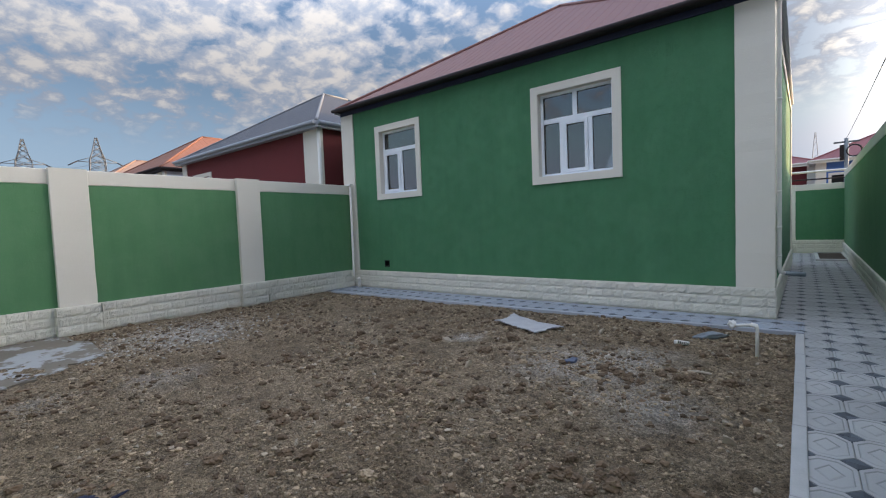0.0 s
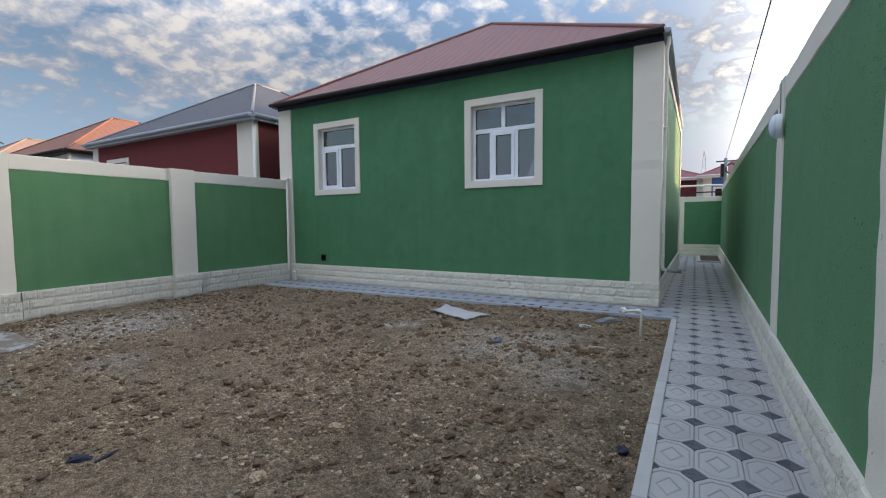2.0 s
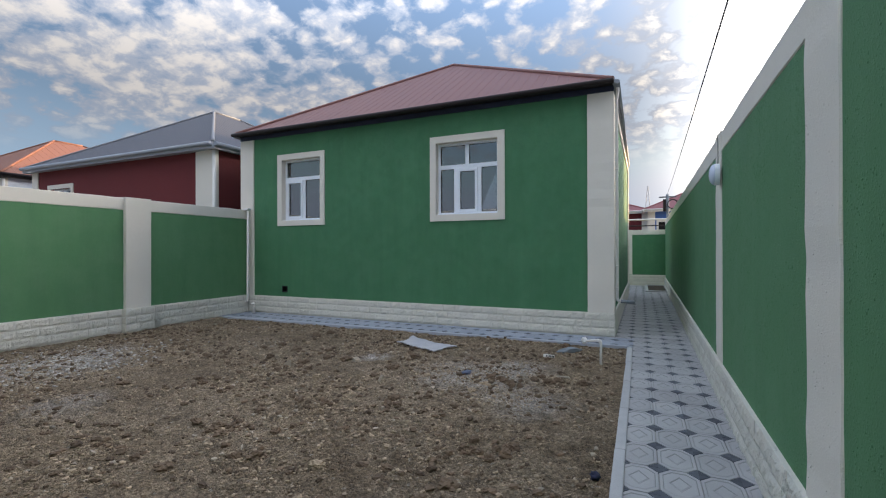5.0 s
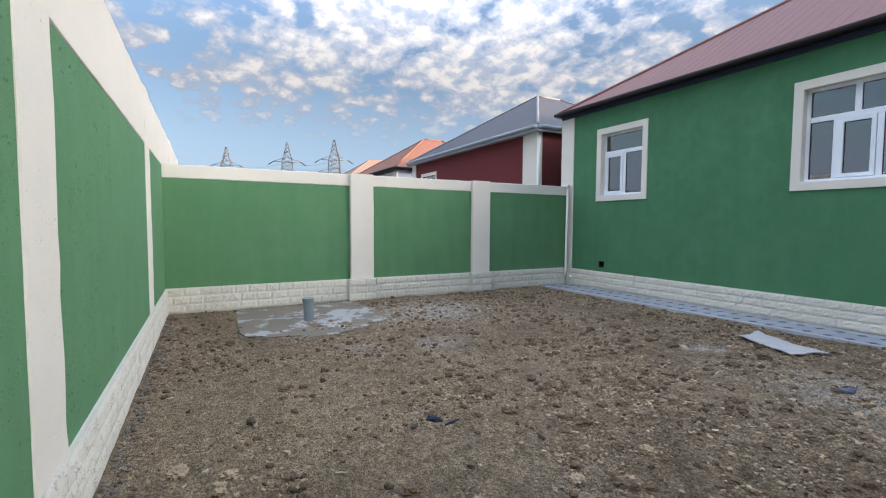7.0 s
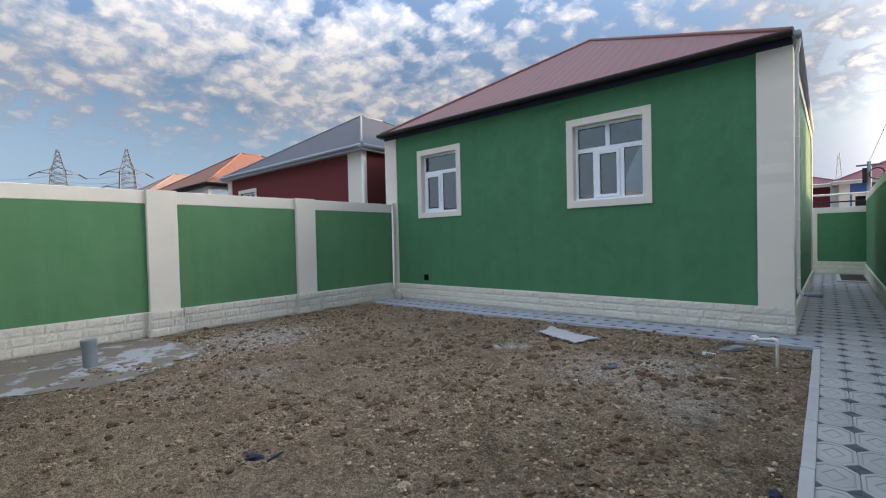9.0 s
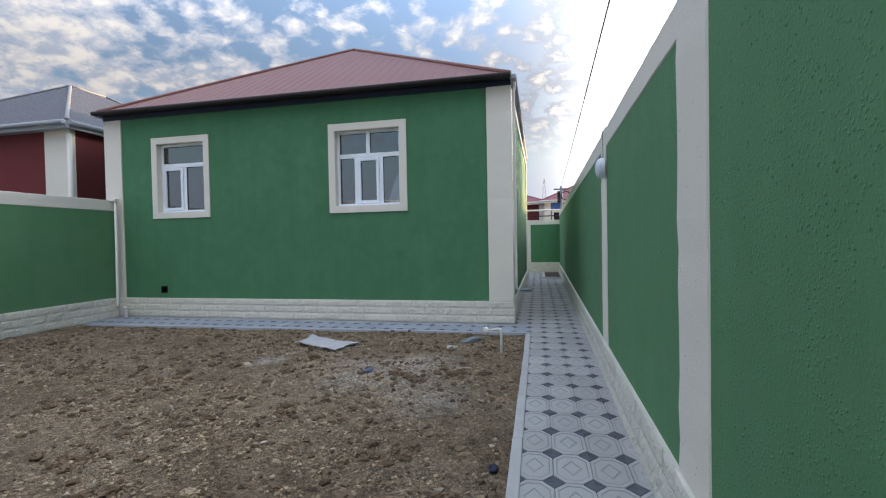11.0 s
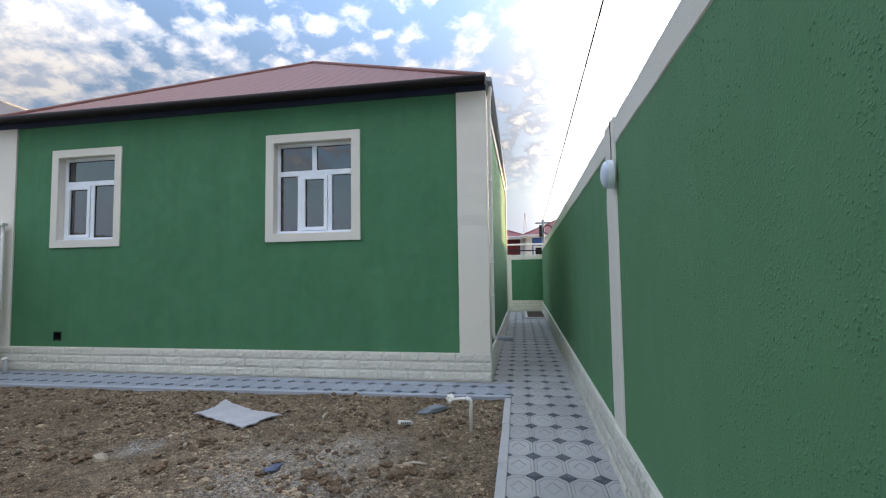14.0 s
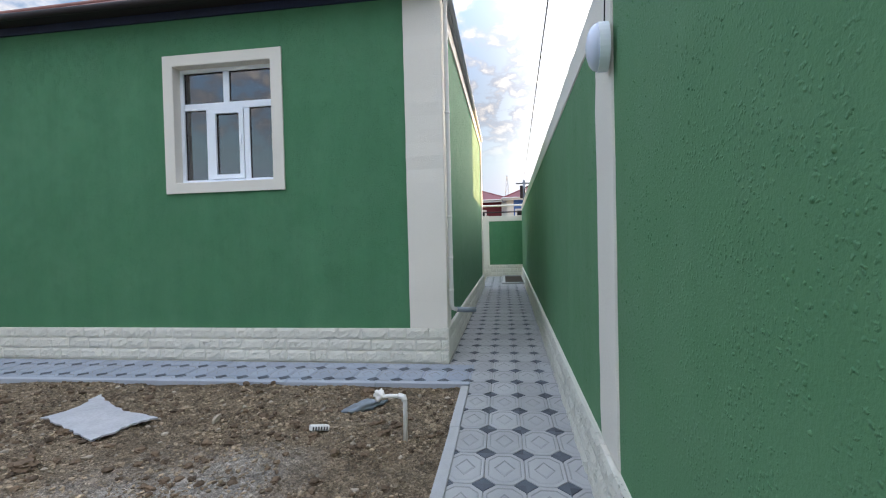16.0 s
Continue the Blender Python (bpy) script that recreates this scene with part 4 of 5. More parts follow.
hip_roof(house, HX0 - 0.03, HX1 + 0.02, HY0 - 0.17, HY1 + 0.12, ROOF_E, ROOF_T, 3.81, ROOF, ROOF, GUTTER, fascia=0.055, side_mat=PALE_GUTTER, slim=0.038)


def window(parent, hole, trim, columns, transom, uprights_above, sash):
    """A white plastic window in its opening, with a cream surround. columns: x of the lower mullions; sash: which lower light opens."""
    x0, x1, z0, z1 = hole
    t0, t1, t2, t3 = trim
    yf = HY0 + 0.115
    w = part("window", wall_with_holes(t0, t1, t2, t3, HY0 - 0.024, HY0 + 0.001, [hole]), CREAM, parent, "white plastic casement window in cream surround")
    part("reveal", wall_with_holes(x0, x1, z0, z1, HY0 - 0.020, yf, [(x0 + 0.006, x1 - 0.006, z0 + 0.006, z1 - 0.006)]), CREAM, w)
    part("window_frame", wall_with_holes(x0, x1, z0, z1, yf, yf + 0.07, [(x0 + 0.055, x1 - 0.055, z0 + 0.055, z1 - 0.055)]), PVC, w)
    part("window_frame", boxed(x0, x1, HY0 + 0.002, yf, z0 - 0.03, z0 + 0.012, bevel=0.004), PVC, w, "white sill")
    a, b, c, d = x0 + 0.055, x1 - 0.055, z0 + 0.055, z1 - 0.055
    part("transom", boxed(a, b, yf + 0.004, yf + 0.066, transom - 0.045, transom + 0.045, bevel=0.006), PVC, w)
    for x in uprights_above:
        part("mullion", boxed(x - 0.042, x + 0.042, yf + 0.006, yf + 0.064, transom + 0.045, d, bevel=0.005), PVC, w)
    for x in columns:
        part("mullion", boxed(x - 0.038, x + 0.038, yf + 0.006, yf + 0.064, c, transom - 0.045, bevel=0.005), PVC, w)
    xs = [a] + [v for x in uprights_above for v in (x - 0.042, x + 0.042)] + [b]
    for k in range(0, len(xs), 2):
        pane = part("pane", boxed(xs[k], xs[k + 1], yf + 0.030, yf + 0.038, transom + 0.045, d), GLASS, w)
        pane.visible_shadow = False
        part("gasket", wall_with_holes(xs[k], xs[k + 1], transom + 0.045, d, yf + 0.022, yf + 0.044, [(xs[k] + 0.008, xs[k + 1] - 0.008, transom + 0.053, d - 0.008)]), GUTTER, w)
    xs = [a] + [v for x in columns for v in (x - 0.038, x + 0.038)] + [b]
    for k in range(0, len(xs), 2):
        p, q, r, s = xs[k], xs[k + 1], c, transom - 0.045
        if k // 2 == sash:
            part("sash", wall_with_holes(p + 0.004, q - 0.004, r + 0.004, s - 0.004, yf - 0.012, yf + 0.05, [(p + 0.062, q - 0.062, r + 0.062, s - 0.062)]), PVC, w, "opening sash")
            p, q, r, s = p + 0.062, q - 0.062, r + 0.062, s - 0.062
            part("handle", boxed(q + 0.018, q + 0.036, yf - 0.03, yf - 0.012, 2.8, 2.92, bevel=0.004), PVC, w)
        pane = part("pane", boxed(p, q, yf + 0.030, yf + 0.038, r, s), GLASS, w)
        pane.visible_shadow = False
        part("gasket", wall_with_holes(p, q, r, s, yf + 0.022, yf + 0.044, [(p + 0.008, q - 0.008, r + 0.008, s - 0.008)]), GUTTER, w)
    return w


window(house, LW, (-3.470, -1.820, 2.175, 3.970), (-2.93, -2.395), 3.33, (-2.67,), 1)
window(house, SW, (-7.740, -6.270, 2.180, 3.970), (-7.005,), 3.36, (), 0)
bm = bmesh.new()
for k in range(14):
    box(bm, -3.30 + 0.022 * k, -3.277 + 0.022 * k, 8.22 + 0.02 * (k % 2), 8.235 + 0.02 * (k % 2), 0.6, 4.1)
tagged(new("curtain", mesh_of("curtain", bm, CURTAIN)), "white sheer curtain hanging inside the window", "curtain")

vent = part("vent_hole", wall_with_holes(-7.605, -7.435, 0.515, 0.675, HY0 - 0.006, HY0 + 0.2, [(-7.585, -7.455, 0.535, 0.655)]), DARK, house, "square dark pipe hole in the wall")
part("vent_back", boxed(-7.60, -7.44, HY0 + 0.2, HY0 + 0.21, 0.52, 0.67), DARK, house)

# downpipes
bm = bmesh.new()
tube(bm, [(0.285, 7.86, 4.50), (0.285, 7.88, 4.42), (0.262, 7.93, 4.30), (0.262, 7.93, 0.70), (0.272, 7.94, 0.64), (0.33, 7.97, 0.62)], 0.028)
pipe = part("downpipe", bm, PIPE_WHITE, house, "cream rainwater downpipe with brackets")
for z in (3.02, 1.75, 1.25, 0.85):
    part("bracket", tube(bmesh.new(), [(0.262, 7.93, z), (0.262, 7.93, z + 0.03)], 0.034), PIPE_WHITE, pipe)
bm = bmesh.new()
tube(bm, [(0.32, 7.965, 0.622), (0.42, 8.01, 0.61), (0.54, 8.07, 0.60)], 0.033)
part("drain_outlet", bm, PIPE_GREY, house, "grey outlet at the foot of the downpipe")
bm = bmesh.new()
tube(bm, [(-8.62, 7.72, 2.60), (-8.62, 7.70, 0.34), (-8.60, 7.66, 0.24)], 0.028)
lp = part("downpipe", bm, PIPE_WHITE, house, "thin white pipe down the corner")
part("bracket", boxed(-8.75, -8.56, 7.66, 7.76, 2.60, 2.65, bevel=0.006), PIPE_WHITE, lp)
part("drain_stub", tube(bmesh.new(), [(-8.41, 7.70, -0.05), (-8.41, 7.70, 0.17), (-8.40, 7.67, 0.22)], 0.042), PIPE_WHITE, house, "short white drain stub")


# ---- the neighbours ----
def neighbour(name, label, dx, wall_mat, roof_mat, cap_mat, gutter_mat, rib, windows):
    h = thing(name, label, "house", group="houses of the street")
    x0, x1 = HX0 + dx, HX1 + dx
    part("front_wall", wall_with_holes(x0, x1, -0.3, HZ - 0.12, HY0, HY0 + 0.3, windows), wall_mat, h)
    part("side_wall", boxed(x1 - 0.3, x1, HY0 + 0.3, HY1, -0.3, HZ - 0.1), wall_mat, h)
    part("side_wall", boxed(x0, x0 + 0.3, HY0 + 0.3, HY1, -0.3, HZ - 0.1), wall_mat, h)
    part("rear_wall", boxed(x0 + 0.3, x1 - 0.3, HY1 - 0.3, HY1, -0.3, HZ - 0.1), wall_mat, h)
    part("pilaster", boxed(x1 - 0.78, x1 + 0.03, HY0 - 0.03, HY0 + 0.05, 0.0, HZ - 0.12), CREAM, h, "cream corner pilaster")
    part("pilaster", boxed(x0 - 0.03, x0 + 0.35, HY0 - 0.03, HY0 + 0.3, 0.0, HZ - 0.12), CREAM, h)
    part("downpipe", tube(bmesh.new(), [(x1 + 0.02, HY0 - 0.08, HZ), (x1 + 0.02, HY0 - 0.08, 0.1)], 0.05), PIPE_WHITE, h)
    for a, b, c, d in windows:
        w = part("window", wall_with_holes(a - 0.14, b + 0.14, c - 0.14, d + 0.14, HY0 - 0.03, HY0 + 0.001, [(a, b, c, d)]), CREAM, h)
        part("window_frame", wall_with_holes(a, b, c, d, HY0 + 0.1, HY0 + 0.16, [(a + 0.06, (a + b) / 2 - 0.04, c + 0.06, d - 0.06), ((a + b) / 2 + 0.04, b - 0.06, c + 0.06, d - 0.06)]), PVC, w)
        part("pane", boxed(a + 0.05, b - 0.05, HY0 + 0.125, HY0 + 0.135, c + 0.05, d - 0.05), GLASS, w)
    hip_roof(h, x0 - 0.1, x1 + 0.14, HY0 - 0.22, HY1 + 0.2, ROOF_E - 0.12, ROOF_T - 0.12, 3.86, roof_mat, cap_mat, gutter_mat, rib, fascia=0.15)
    return h


neighbour("neighbour_house", "maroon rendered house with grey hipped metal roof and white gutter", -10.13, RED_WALL, GREY_ROOF, GREY_CAP, PALE_GUTTER, 0.23,
          [(-18.02, -16.78, 2.20, 3.69)])
neighbour("neighbour_house", "pale blue house with orange hipped metal roof and dark gutter", -21.2, PALE_WALL, ORANGE_ROOF, ORANGE_ROOF, GUTTER, 0.35, [])
neighbour("neighbour_house", "far house with brown hipped metal roof", -31.9, PALE_WALL, BROWN_ROOF, BROWN_ROOF, GUTTER, 0.5, [])


def far_house(label, x0, x1, y, wall_mat, eave, ridge, roof_mat, windows):
    h = thing("far_house", label, "house", group="houses behind the alley")
    part("front_wall", wall_with_holes(x0, x1, -0.3, eave, y, y + 0.3, windows), wall_mat, h)
    part("rear_wall", boxed(x0, x1, y + 7.7, y + 8, -0.3, eave), wall_mat, h)
    part("side_wall", boxed(x0, x0 + 0.3, y + 0.3, y + 7.7, -0.3, eave), wall_mat, h)
    part("side_wall", boxed(x1 - 0.3, x1, y + 0.3, y + 7.7, -0.3, eave), wall_mat, h)
    part("pilaster", boxed(x0 - 0.03, x0 + 0.5, y - 0.04, y + 0.3, 0, eave - 0.02), CREAM, h)
    part("pilaster", boxed(x1 - 0.5, x1 + 0.03, y - 0.04, y + 0.3, 0, eave - 0.02), CREAM, h)
    for a, b, c, d in windows:
        w = part("window", wall_with_holes(a - 0.15, b + 0.15, c - 0.15, d + 0.15, y - 0.04, y, [(a, b, c, d)]), CREAM, h)
        part("pane", boxed(a, b, y + 0.1, y + 0.12, c, d), DARK, w)
    hip_roof(h, x0 - 0.3, x1 + 0.3, y - 0.35, y + 8.3, eave + 0.15, ridge, 3.6, roof_mat, roof_mat, PIPE_WHITE, 0.5)
    return h


far_house("distant house with blue walls and crimson hipped roof", 1.25, 10.5, 38.0, BLUE_WALL, 4.55, 7.0, RED_ROOF, [(2.0, 3.0, 2.2, 3.7), (5.5, 7.0, 2.2, 3.7)])
far_house("distant house with maroon walls and crimson hipped roof", -10.2, 1.3, 40.0, RED_WALL, 4.6, 6.9, RED_ROOF, [(-1.6, -0.6, 2.4, 3.8)])
# Unseen house, added to keep the low sun off the yard.
shade_house = thing("neighbour_house", "unseen two-storey tan house beyond the long garden wall, added to shade the yard", "house")
part("wall", boxed(8.0, 17.0, -9.0, 21.6, -0.3, 7.2), TAN_WALL, shade_house)
hip_roof(shade_house, 7.7, 17.3, -9.3, 21.9, 7.3, 9.4, 4.0, RED_ROOF, RED_ROOF, GUTTER, 0.5, ribs=False)

# pipe rails above the end wall, the pole with its coil, and the wires
rails = thing("pipe_rail", "pale steel gas pipes on posts behind the end wall", "pipe rail")
for z, r, mat in ((3.02, 0.045, PIPE_WHITE), (2.72, 0.03, GUTTER)):
    part("rail", tube(bmesh.new(), [(-12, 23.2, z), (9, 23.2, z)], r), mat, rails)
for x in (-6.0, -2.0, 3.4, 7.0):
    part("post", tube(bmesh.new(), [(x, 23.2, -0.2), (x, 23.2, 3.02)], 0.04), PIPE_WHITE, rails)
POLE = (2.12, 28.0)
pole = thing("utility_pole", "grey utility pole carrying a coil of cable", "utility pole", pose(POLE[0], POLE[1], 0))
part("mast", tube(bmesh.new(), [(0, 0, -0.2), (0, 0, 4.75)], 0.085), PIPE_GREY, pole)
part("crossarm", boxed(-0.45, 0.45, -0.05, 0.05, 4.55, 4.62), STEEL, pole)
part("meter_box", boxed(-0.24, -0.09, -0.16, 0.0, 3.75, 4.45, bevel=0.01), GUTTER, pole, "black junction box")
part("cable_coil", tube(bmesh.new(), [(0.25 + 0.26 * math.cos(a * 0.35), -0.14 - 0.004 * a, 4.15 + 0.26 * math.sin(a * 0.35)) for a in range(40)], 0.028, 6), CABLE, pole, "black coil of spare cable")
bm = bmesh.new()
pts = []
for k in range(41):
    s = k / 40
    pts.append((POLE[0] - 0.06 + (1.035 - POLE[0] + 0.06) * s, POLE[1] + (-1.7 - POLE[1]) * s, 4.62 + (3.06 - 4.62) * s - 0.10 * 4 * s * (1 - s)))
pts.append((1.035, -1.72, 2.9))
tube(bm, pts, 0.006, 6)
tagged(new("overhead_wire", mesh_of("overhead_wire", bm, CABLE)), "black overhead supply wire sagging from the pole", "wire")
mast = thing("antenna", "thin lattice antenna above the far roofs", "antenna", pose(1.35, 46.0, 0))
for x in (-0.3, 0.3):
    part("leg", tube(bmesh.new(), [(x, 0, 4.0), (x * 0.1, 0, 7.6)], 0.02, 5), STEEL, mast)
for k in range(6):
    part("brace", tube(bmesh.new(), [(-0.3 + 0.045 * k, 0, 4.5 + 0.5 * k), (0.3 - 0.045 * k - 0.04, 0, 4.9 + 0.5 * k)], 0.012, 4), STEEL, mast)


# ---- pylons on the horizon ----
def pylon(x, y, turn):
    p = thing("pylon", "grey steel lattice power pylon on the horizon", "power pylon", pose(x, y, 0, 0, 0, turn), group="power line pylons")
    levels = [(0.0, 4.8), (12.0, 3.6), (22.0, 2.5), (29.5, 2.1), (32.0, 1.3), (37.0, 0.3)]
    for sx, sy in ((1, 1), (1, -1), (-1, 1), (-1, -1)):
        part("leg", tube(bmesh.new(), [(sx * w, sy * w, z - 0.2) for z, w in levels], 0.16, 4), STEEL, p)
    for (z0, w0), (z1, w1) in zip(levels, levels[1:]):
        n = max(1, round((z1 - z0) / 1.9))
        for s in range(n):
            a, b = s / n, (s + 1) / n
            za, zb, wa, wb = z0 + (z1 - z0) * a, z0 + (z1 - z0) * b, w0 + (w1 - w0) * a, w0 + (w1 - w0) * b
            bm = bmesh.new()
            for f in (-1, 1):
                tube(bm, [(-wa, f * wa, za), (wb, f * wb, zb)], 0.09, 4)
                tube(bm, [(wa, f * wa, za), (-wb, f * wb, zb)], 0.09, 4)
                tube(bm, [(f * wa, -wa, za), (f * wb, wb, zb)], 0.09, 4)
                tube(bm, [(f * wa, wa, za), (f * wb, -wb, zb)], 0.09, 4)
            part("lattice", bm, STEEL, p)
    for z, reach in ((23.0, 6.6), (28.3, 5.6)):
        for s in (-1, 1):
            bm = bmesh.new()
            tube(bm, [(0, 0, z), (s * reach, 0, z + 0.2)], 0.14, 4)
            tube(bm, [(0, 0, z + 2.4), (s * reach, 0, z + 0.3)], 0.11, 4)
            arm = part("crossarm", bm, STEEL, p)
            part("insulator", tube(bmesh.new(), [(s * reach, 0, z + 0.2), (s * (reach + 2.4), 0, z - 1.3)], 0.20, 5), GUTTER, arm)
    return p


def at_bearing(deg, dist):
    return 0.55 - dist * math.sin(radians(deg)), -0.9 + dist * math.cos(radians(deg))


spots = [at_bearing(75.7, 198), at_bearing(81.2, 211), at_bearing(87.8, 235)]
for x, y in spots:
    pylon(x, y, 80)
bm = bmesh.new()
for (xa, ya), (xb, yb) in zip(spots, spots[1:]):
    for off, z in ((-8, 27.0), (8, 27.0), (-9, 21.7), (9, 21.7)):
        tube(bm, [(xa + off * 0.97 + (xb - xa) * s / 8, ya - off * 0.26 + (yb - ya) * s / 8, z - 1.5 * 4 * s / 8 * (1 - s / 8)) for s in range(9)], 0.045, 4)
tagged(new("power_lines", mesh_of("power_lines", bm, STEEL)), "thin power lines strung between the far pylons", "power lines")

# ---- in the yard ----
rnd = random.Random(9)
# cement slab with an uneven outer edge
bm = bmesh.new()
rim = []
corner = [(-8.66, -0.46), (-6.42, -0.52), (-6.02, 0.30), (-5.92, 0.72), (-6.35, 1.30), (-6.75, 1.92), (-8.66, 1.80)]
for (xa, ya), (xb, yb) in zip(corner, corner[1:] + corner[:1]):
    for s in range(9):
        j = 0.0 if (xa < -8.6 and xb < -8.6) or (ya < -0.4 and yb < -0.4) else 0.09
        rim.append((xa + (xb - xa) * s / 9 + rnd.uniform(-j, j), ya + (yb - ya) * s / 9 + rnd.uniform(-j, j)))
top = [bm.verts.new((x, y, -0.036)) for x, y in rim]
low = [bm.verts.new((x * 1.0, y, -0.12)) for x, y in rim]
bm.faces.new(top)
for k in range(len(rim)):
    e = (k + 1) % len(rim)
    bm.faces.new((top[k], low[k], low[e], top[e]))
bmesh.ops.recalc_face_normals(bm, faces=bm.faces)
tagged(new("cement_slab", mesh_of("cement_slab", bm, CEMENT)), "rough grey cement slab with pale wet-looking streaks", "slab", kind="structure")
bm = bmesh.new()
bmesh.ops.create_cone(bm, segments=24, radius1=0.085, radius2=0.085, depth=0.40, cap_ends=False, matrix=Matrix.Translation((0, 0, 0.16)))
bmesh.ops.create_cone(bm, segments=24, radius1=0.075, radius2=0.075, depth=0.40, cap_ends=False, matrix=Matrix.Translation((0, 0, 0.16)))
bmesh.ops.create_cone(bm, segments=24, radius1=0.096, radius2=0.096, depth=0.07, cap_ends=True, matrix=Matrix.Translation((0, 0, 0.325)))
vp = new("vent_pipe", mesh_of("vent_pipe", bm, PIPE_GREY))
vp.matrix_world = pose(-7.12, 0.58, -0.02, 1.5, -1.0, 0)
tagged(vp, "short grey plastic pipe standing in the cement slab", "pipe")

# broken white board
bm = bmesh.new()
outline = [(-3.17, 5.89), (-3.16, 6.20), (-3.18, 6.50), (-2.80, 6.22), (-2.50, 6.10), (-2.10, 5.97), (-2.22, 5.72), (-2.33, 5.53), (-2.70, 5.72)]
ragged = []
for (xa, ya), (xb, yb) in zip(outline, outline[1:] + outline[:1]):
    for s in range(7):
        ragged.append((xa + (xb - xa) * s / 7 + rnd.uniform(-0.018, 0.018), ya + (yb - ya) * s / 7 + rnd.uniform(-0.018, 0.018)))
up_ = [bm.verts.new((x, y, 0.0 + 0.04 * noise.noise(Vector((x * 2.3, y * 2.3, 0))))) for x, y in ragged]
dn_ = [bm.verts.new(v.co - Vector((0, 0, 0.014))) for v in up_]
bm.faces.new(up_[::-1])
bm.faces.new(dn_)
for k in range(len(up_)):
    e = (k + 1) % len(up_)
    bm.faces.new((up_[k], up_[e], dn_[e], dn_[k]))
bmesh.ops.recalc_face_normals(bm, faces=bm.faces)
bmesh.ops.triangulate(bm, faces=bm.faces)
board = new("broken_board", mesh_of("broken_board", bm, FOAM))
board.location.z = -0.012
tagged(board, "broken white board lying flat on the soil", "board")
part("prop_stone", boxed(-2.8, -2.6, 5.75, 5.9, -0.10, -0.02, bevel=0.02), CLOD, board)

# standing water pipe with elbow and its fallen arm
tap = thing("water_pipe", "white plastic water pipe rising from the soil and bending over", "pipe", pose(0.136, 5.80, SOIL_Z))
part("riser", tube(bmesh.new(), [(0, 0, -0.15), (0.004, 0, 0.30), (0.0, 0.0, 0.335)], 0.017), PIPE_WHITE, tap)
part("elbow", tube(bmesh.new(), [(0.0, 0.0, 0.315), (-0.008, 0.008, 0.342), (-0.05, 0.03, 0.345)], 0.023), PIPE_WHITE, tap)
part("arm", tube(bmesh.new(), [(-0.03, 0.02, 0.345), (-0.13, 0.07, 0.325), (-0.25, 0.14, 0.29)], 0.016), PIPE_WHITE, tap)


def crumpled(name, label, category, mat, x, y, z, sx, sy, sz, seed, segs=3, turn=None):
    r = random.Random(seed)
    bm = bmesh.new()
    bmesh.ops.create_icosphere(bm, subdivisions=segs, radius=1.0)
    off = Vector((seed * 3.1, 0, 0))
    for v in bm.verts:
        n = noise.noise(v.co * 1.8 + off) + 0.6 * noise.noise(v.co * 4.5 + off)
        v.co = Vector((v.co.x * sx, v.co.y * sy, v.co.z * sz)) * (1 + 0.55 * n)
    for f in bm.faces:
        f.smooth = segs > 2
    ob = new(name, mesh_of(name, bm, mat))
    ob.matrix_world = pose(x, y, z, 0, 0, r.uniform(0, 360) if turn is None else turn)
    return tagged(ob, label, category)


crumpled("plastic_bag", "crumpled pale grey plastic bag hung on the water pipe", "bag", PIPE_WHITE, -0.10, 5.93, 0.255, 0.055, 0.04, 0.045, 3)
crumpled("rag", "crumpled grey rag on the soil under the pipe", "rag", PIPE_GREY, -0.37, 6.38, -0.01, 0.19, 0.06, 0.045, 4, 3, 42)
crumpled("rag", "crumpled dark blue rag on the bare soil", "rag", BLUE_RAG, -2.75, 0.74, -0.035, 0.065, 0.04, 0.022, 5)
crumpled("rag", "thin dark strap trailing beside the rag", "rag", BLUE_RAG, -2.64, 0.84, -0.04, 0.09, 0.012, 0.010, 6)
crumpled("rag", "crumpled dark blue scrap beside the kerb", "rag", BLUE_RAG, 0.35, 2.52, -0.03, 0.04, 0.035, 0.022, 7)
crumpled("rag", "faded blue scrap half buried in the soil", "rag", FADED_BLUE, -1.44, 4.66, -0.035, 0.085, 0.05, 0.03, 8)
# A piece of foam with dark marks, built as a bevelled block.
foam_scrap = thing("foam_piece", "pale broken piece of foam with dark marks", "litter", pose(-0.60, 5.90, -0.035, -14, 10, 35))
part("back", boxed(-0.075, 0.075, -0.04, 0.04, 0, 0.045, bevel=0.012), PIPE_WHITE, foam_scrap)
for k in range(6):
    part("slot", boxed(-0.062 + 0.022 * k, -0.052 + 0.022 * k, -0.043, -0.036, 0.005, 0.032), DARK, foam_scrap)
stick = new("stick", mesh_of("stick", tube(bmesh.new(), [(0, 0, 0), (0.1, 0.01, 0.008), (0.20, 0.0, 0.0)], 0.010, 6), TAN_WALL))
stick.matrix_world = pose(-0.36, 4.90, -0.03, 0, 0, 8)
tagged(stick, "short pale wooden stick on the soil", "stick")

# lamp on the long wall
lamp = thing("bulkhead_lamp", "oval white bulkhead lamp on the garden wall pillar", "lamp", pose(1.404, 4.66, 2.352, 0, 0, -90 - FENCE_TURN))
bm = bmesh.new()
bmesh.ops.create_uvsphere(bm, u_segments=24, v_segments=14, radius=1.0)
for v in bm.verts:
    v.co = Vector((v.co.x * 0.076, v.co.y * 0.05, v.co.z * 0.108))
    if v.co.y > 0:
        v.co.y *= 0.1
for f in bm.faces:
    f.smooth = True
part("cover", bm, LAMP_SHELL, lamp, "opal oval cover").location = (0, -0.045, 0)
bm = bmesh.new()
bmesh.ops.create_cone(bm, segments=28, radius1=1, radius2=1, depth=0.045, cap_ends=True)
bmesh.ops.transform(bm, matrix=Matrix.Diagonal((0.081, 0.113, 1, 1)), verts=bm.verts)
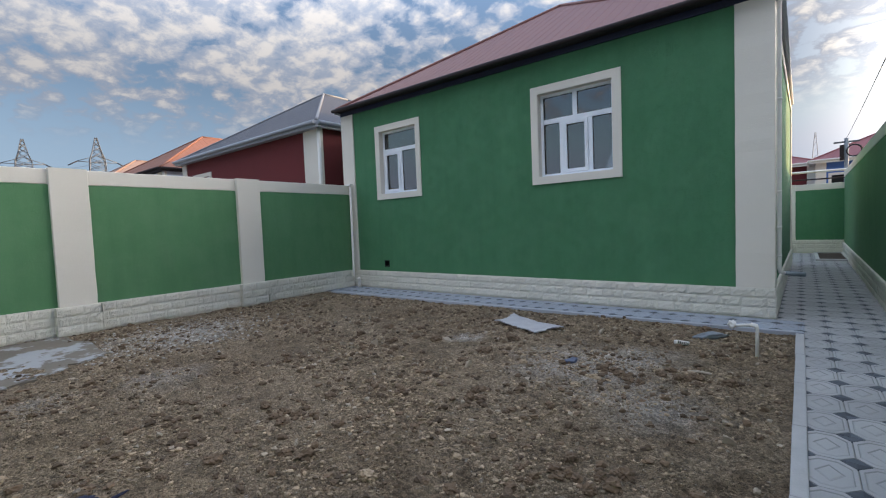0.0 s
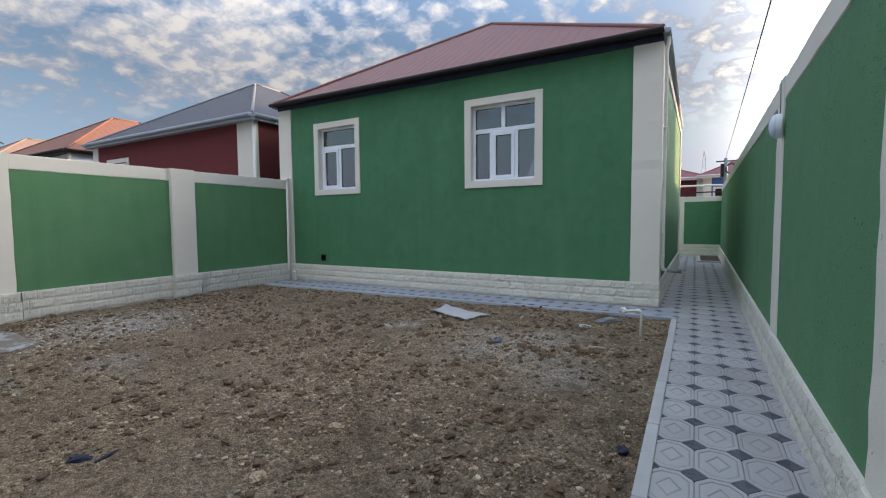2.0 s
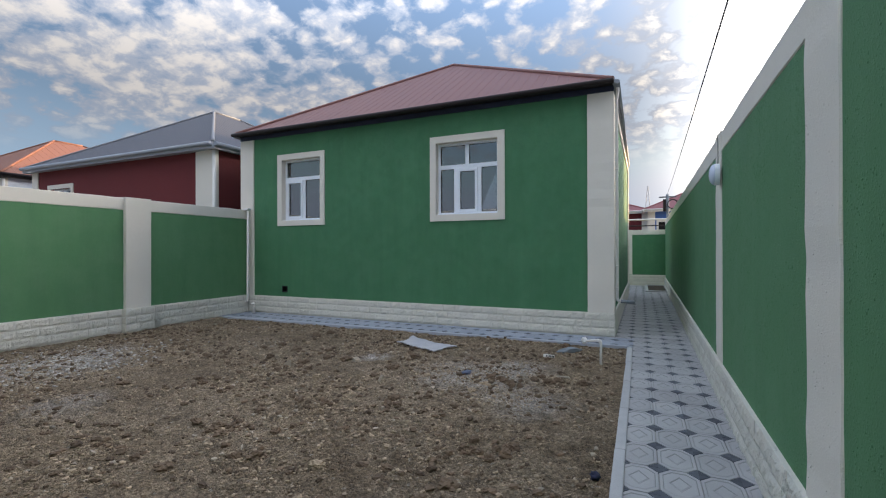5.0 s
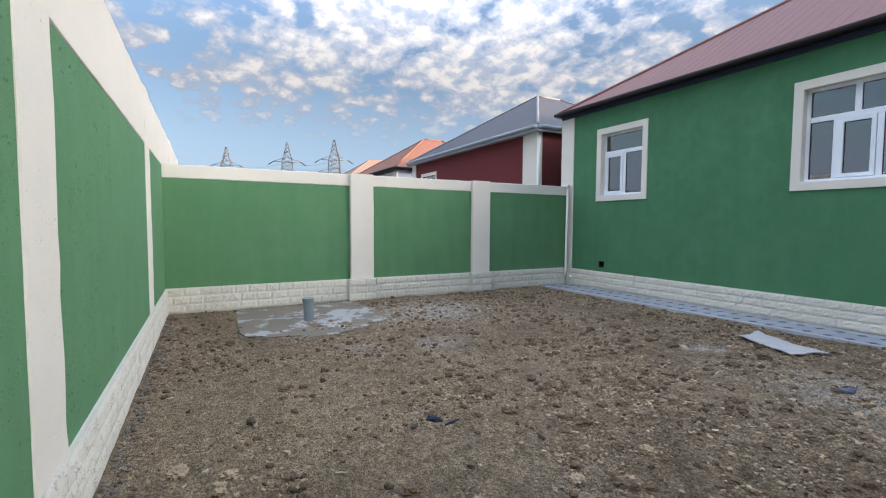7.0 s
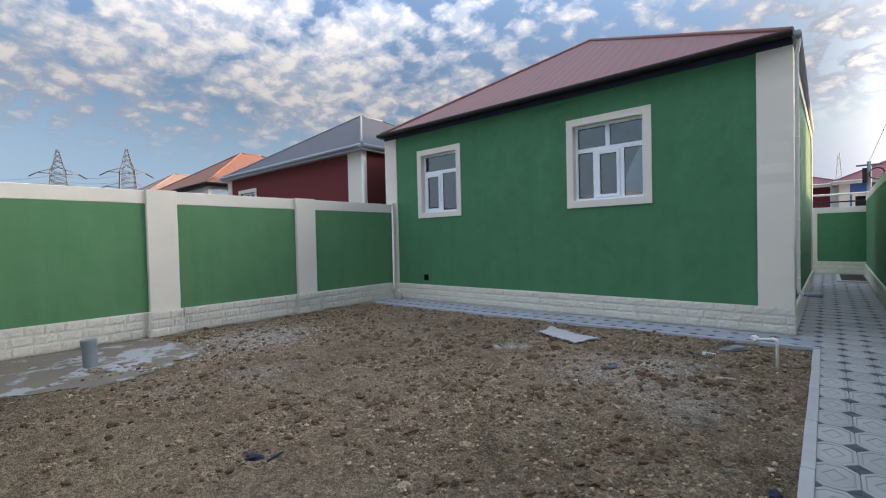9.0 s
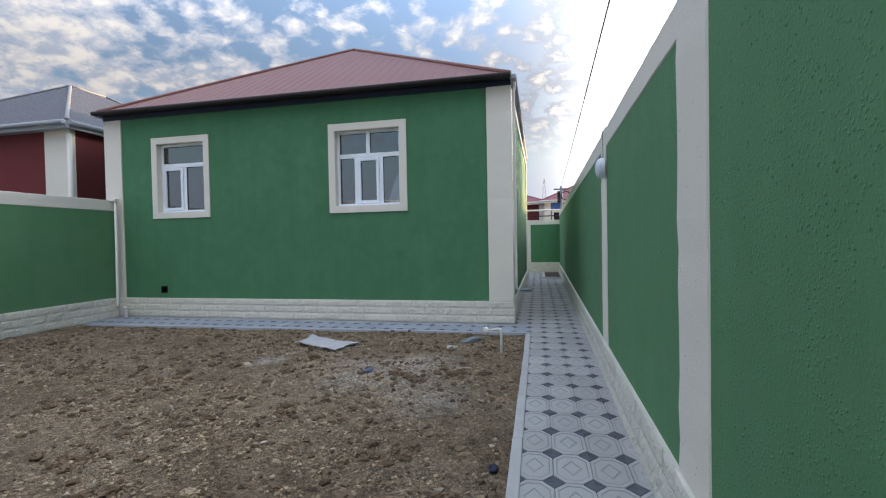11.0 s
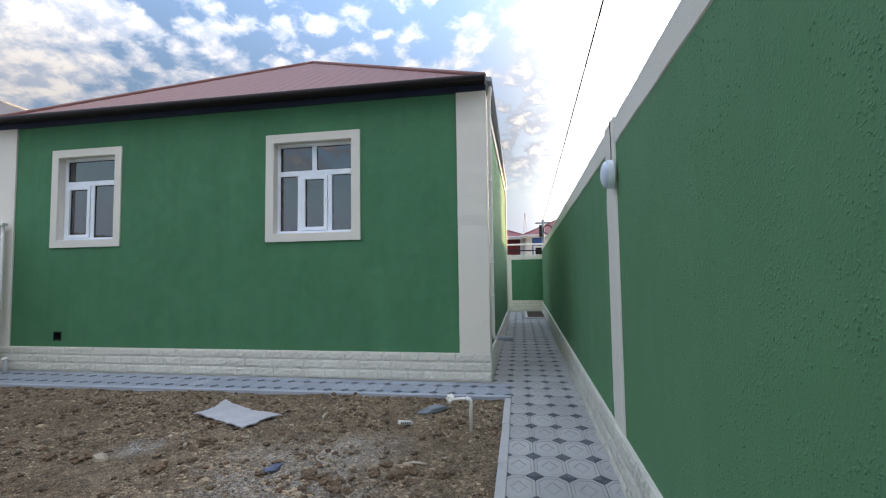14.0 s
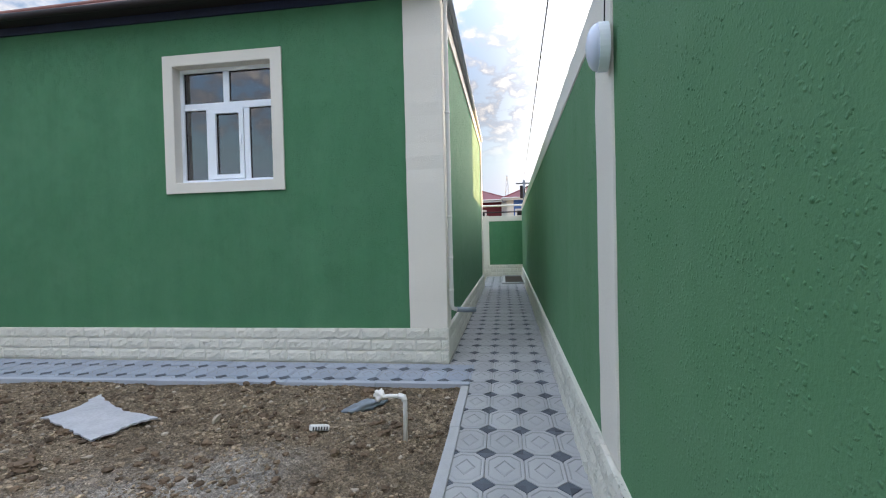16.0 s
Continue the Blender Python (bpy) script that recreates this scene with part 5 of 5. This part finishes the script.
bmesh.ops.rotate(bm, matrix=Matrix.Rotation(radians(90), 3, "X"), verts=bm.verts)
part("base", bm, PVC, lamp).location = (0, -0.022, 0)
part("cable", tube(bmesh.new(), [(0.01, -0.012, 0.10), (0.012, -0.010, 0.20), (0.0, -0.012, 0.42)], 0.0035, 6), CABLE, lamp, "thin black lead")

# hatch bed at the end of the alley
bed = thing("planting_bed", "small soil bed with pale kerb at the end of the alley", "planting bed", pose(0, 0, PAVE))
part("earth", boxed(0.94, 1.56, 17.7, 20.5, -0.02, 0.012), DARK_SOIL, bed)
for a, b, c, d in ((0.84, 0.94, 17.5, 20.6), (1.56, 1.62, 17.5, 20.6), (0.94, 1.56, 17.5, 17.7), (0.94, 1.56, 20.5, 20.6)):
    part("kerb", boxed(a, b, c, d, -0.02, 0.045, bevel=0.006), KERB, bed)

# ---- kerbs and tiles ----
kerb = thing("kerb", "grey concrete kerb between the paving and the soil", "kerb", kind="structure")
kerb_data = mesh_of("kerb_stone", boxed(-0.041, 0.041, -0.498, 0.498, -0.2, 0.012, bevel=0.008), KERB)
for k in range(8):
    ob = new("kerb_stone", kerb_data)
    ob.parent, ob.matrix_basis = kerb, pose(0.493 + random.uniform(-0.004, 0.004), 6.50 - k * 1.0, PAVE, 0, 0, random.uniform(-0.3, 0.3))
kerb_blue = kerb_data.copy()
kerb_blue.materials[0] = KERB_BLUE
for k in range(9):
    ob = new("kerb_stone", kerb_blue)
    ob.parent, ob.matrix_basis = kerb, pose(0.03 - k * 1.0, kerb_line(0.03 - k) + 0.041 + random.uniform(-0.004, 0.004), PAVE - 0.002, 0, 0, 90 + math.degrees(KERB_LEAN) + random.uniform(-0.3, 0.3))
lay(0.535, 1.41, -0.0, 12.0)
for k in range(5):
    right = 0.535 - 1.03 * k
    lay(right - 1.03, right, kerb_line(right - 0.5) + 0.06, 7.815, None, True)
rest, rest_blue = [], []
lay(0.535, 1.41, -1.56, -0.0, rest)
for k in range(4):
    right = 0.535 - 5.15 - 1.03 * k
    lay(max(right - 1.03, -8.70), right, kerb_line(right - 0.5) + 0.06, 7.815, rest_blue, True)
lay(0.24, 0.535, 7.815, 20.7, rest)
lay(0.535, 1.53, 12.0, 20.7, rest)
lay(1.41, 1.47, 3.5, 12.0, rest)
for pile, light, words in ((rest, TILE_LIGHT, "grey octagon paving tiles"), (rest_blue, TILE_BLUE, "blue-grey octagon paving tiles")):
    bm = bmesh.new()
    for me, m in pile:
        tmp = me.copy()
        tmp.transform(m)
        bm.from_mesh(tmp)
        bpy.data.meshes.remove(tmp)
    far_tiles = new("tiles", mesh_of("tiles", bm, light, TILE_DARK, TILE_LINE))
    far_tiles.parent = paving
    tagged(far_tiles, words, kind="stuff")
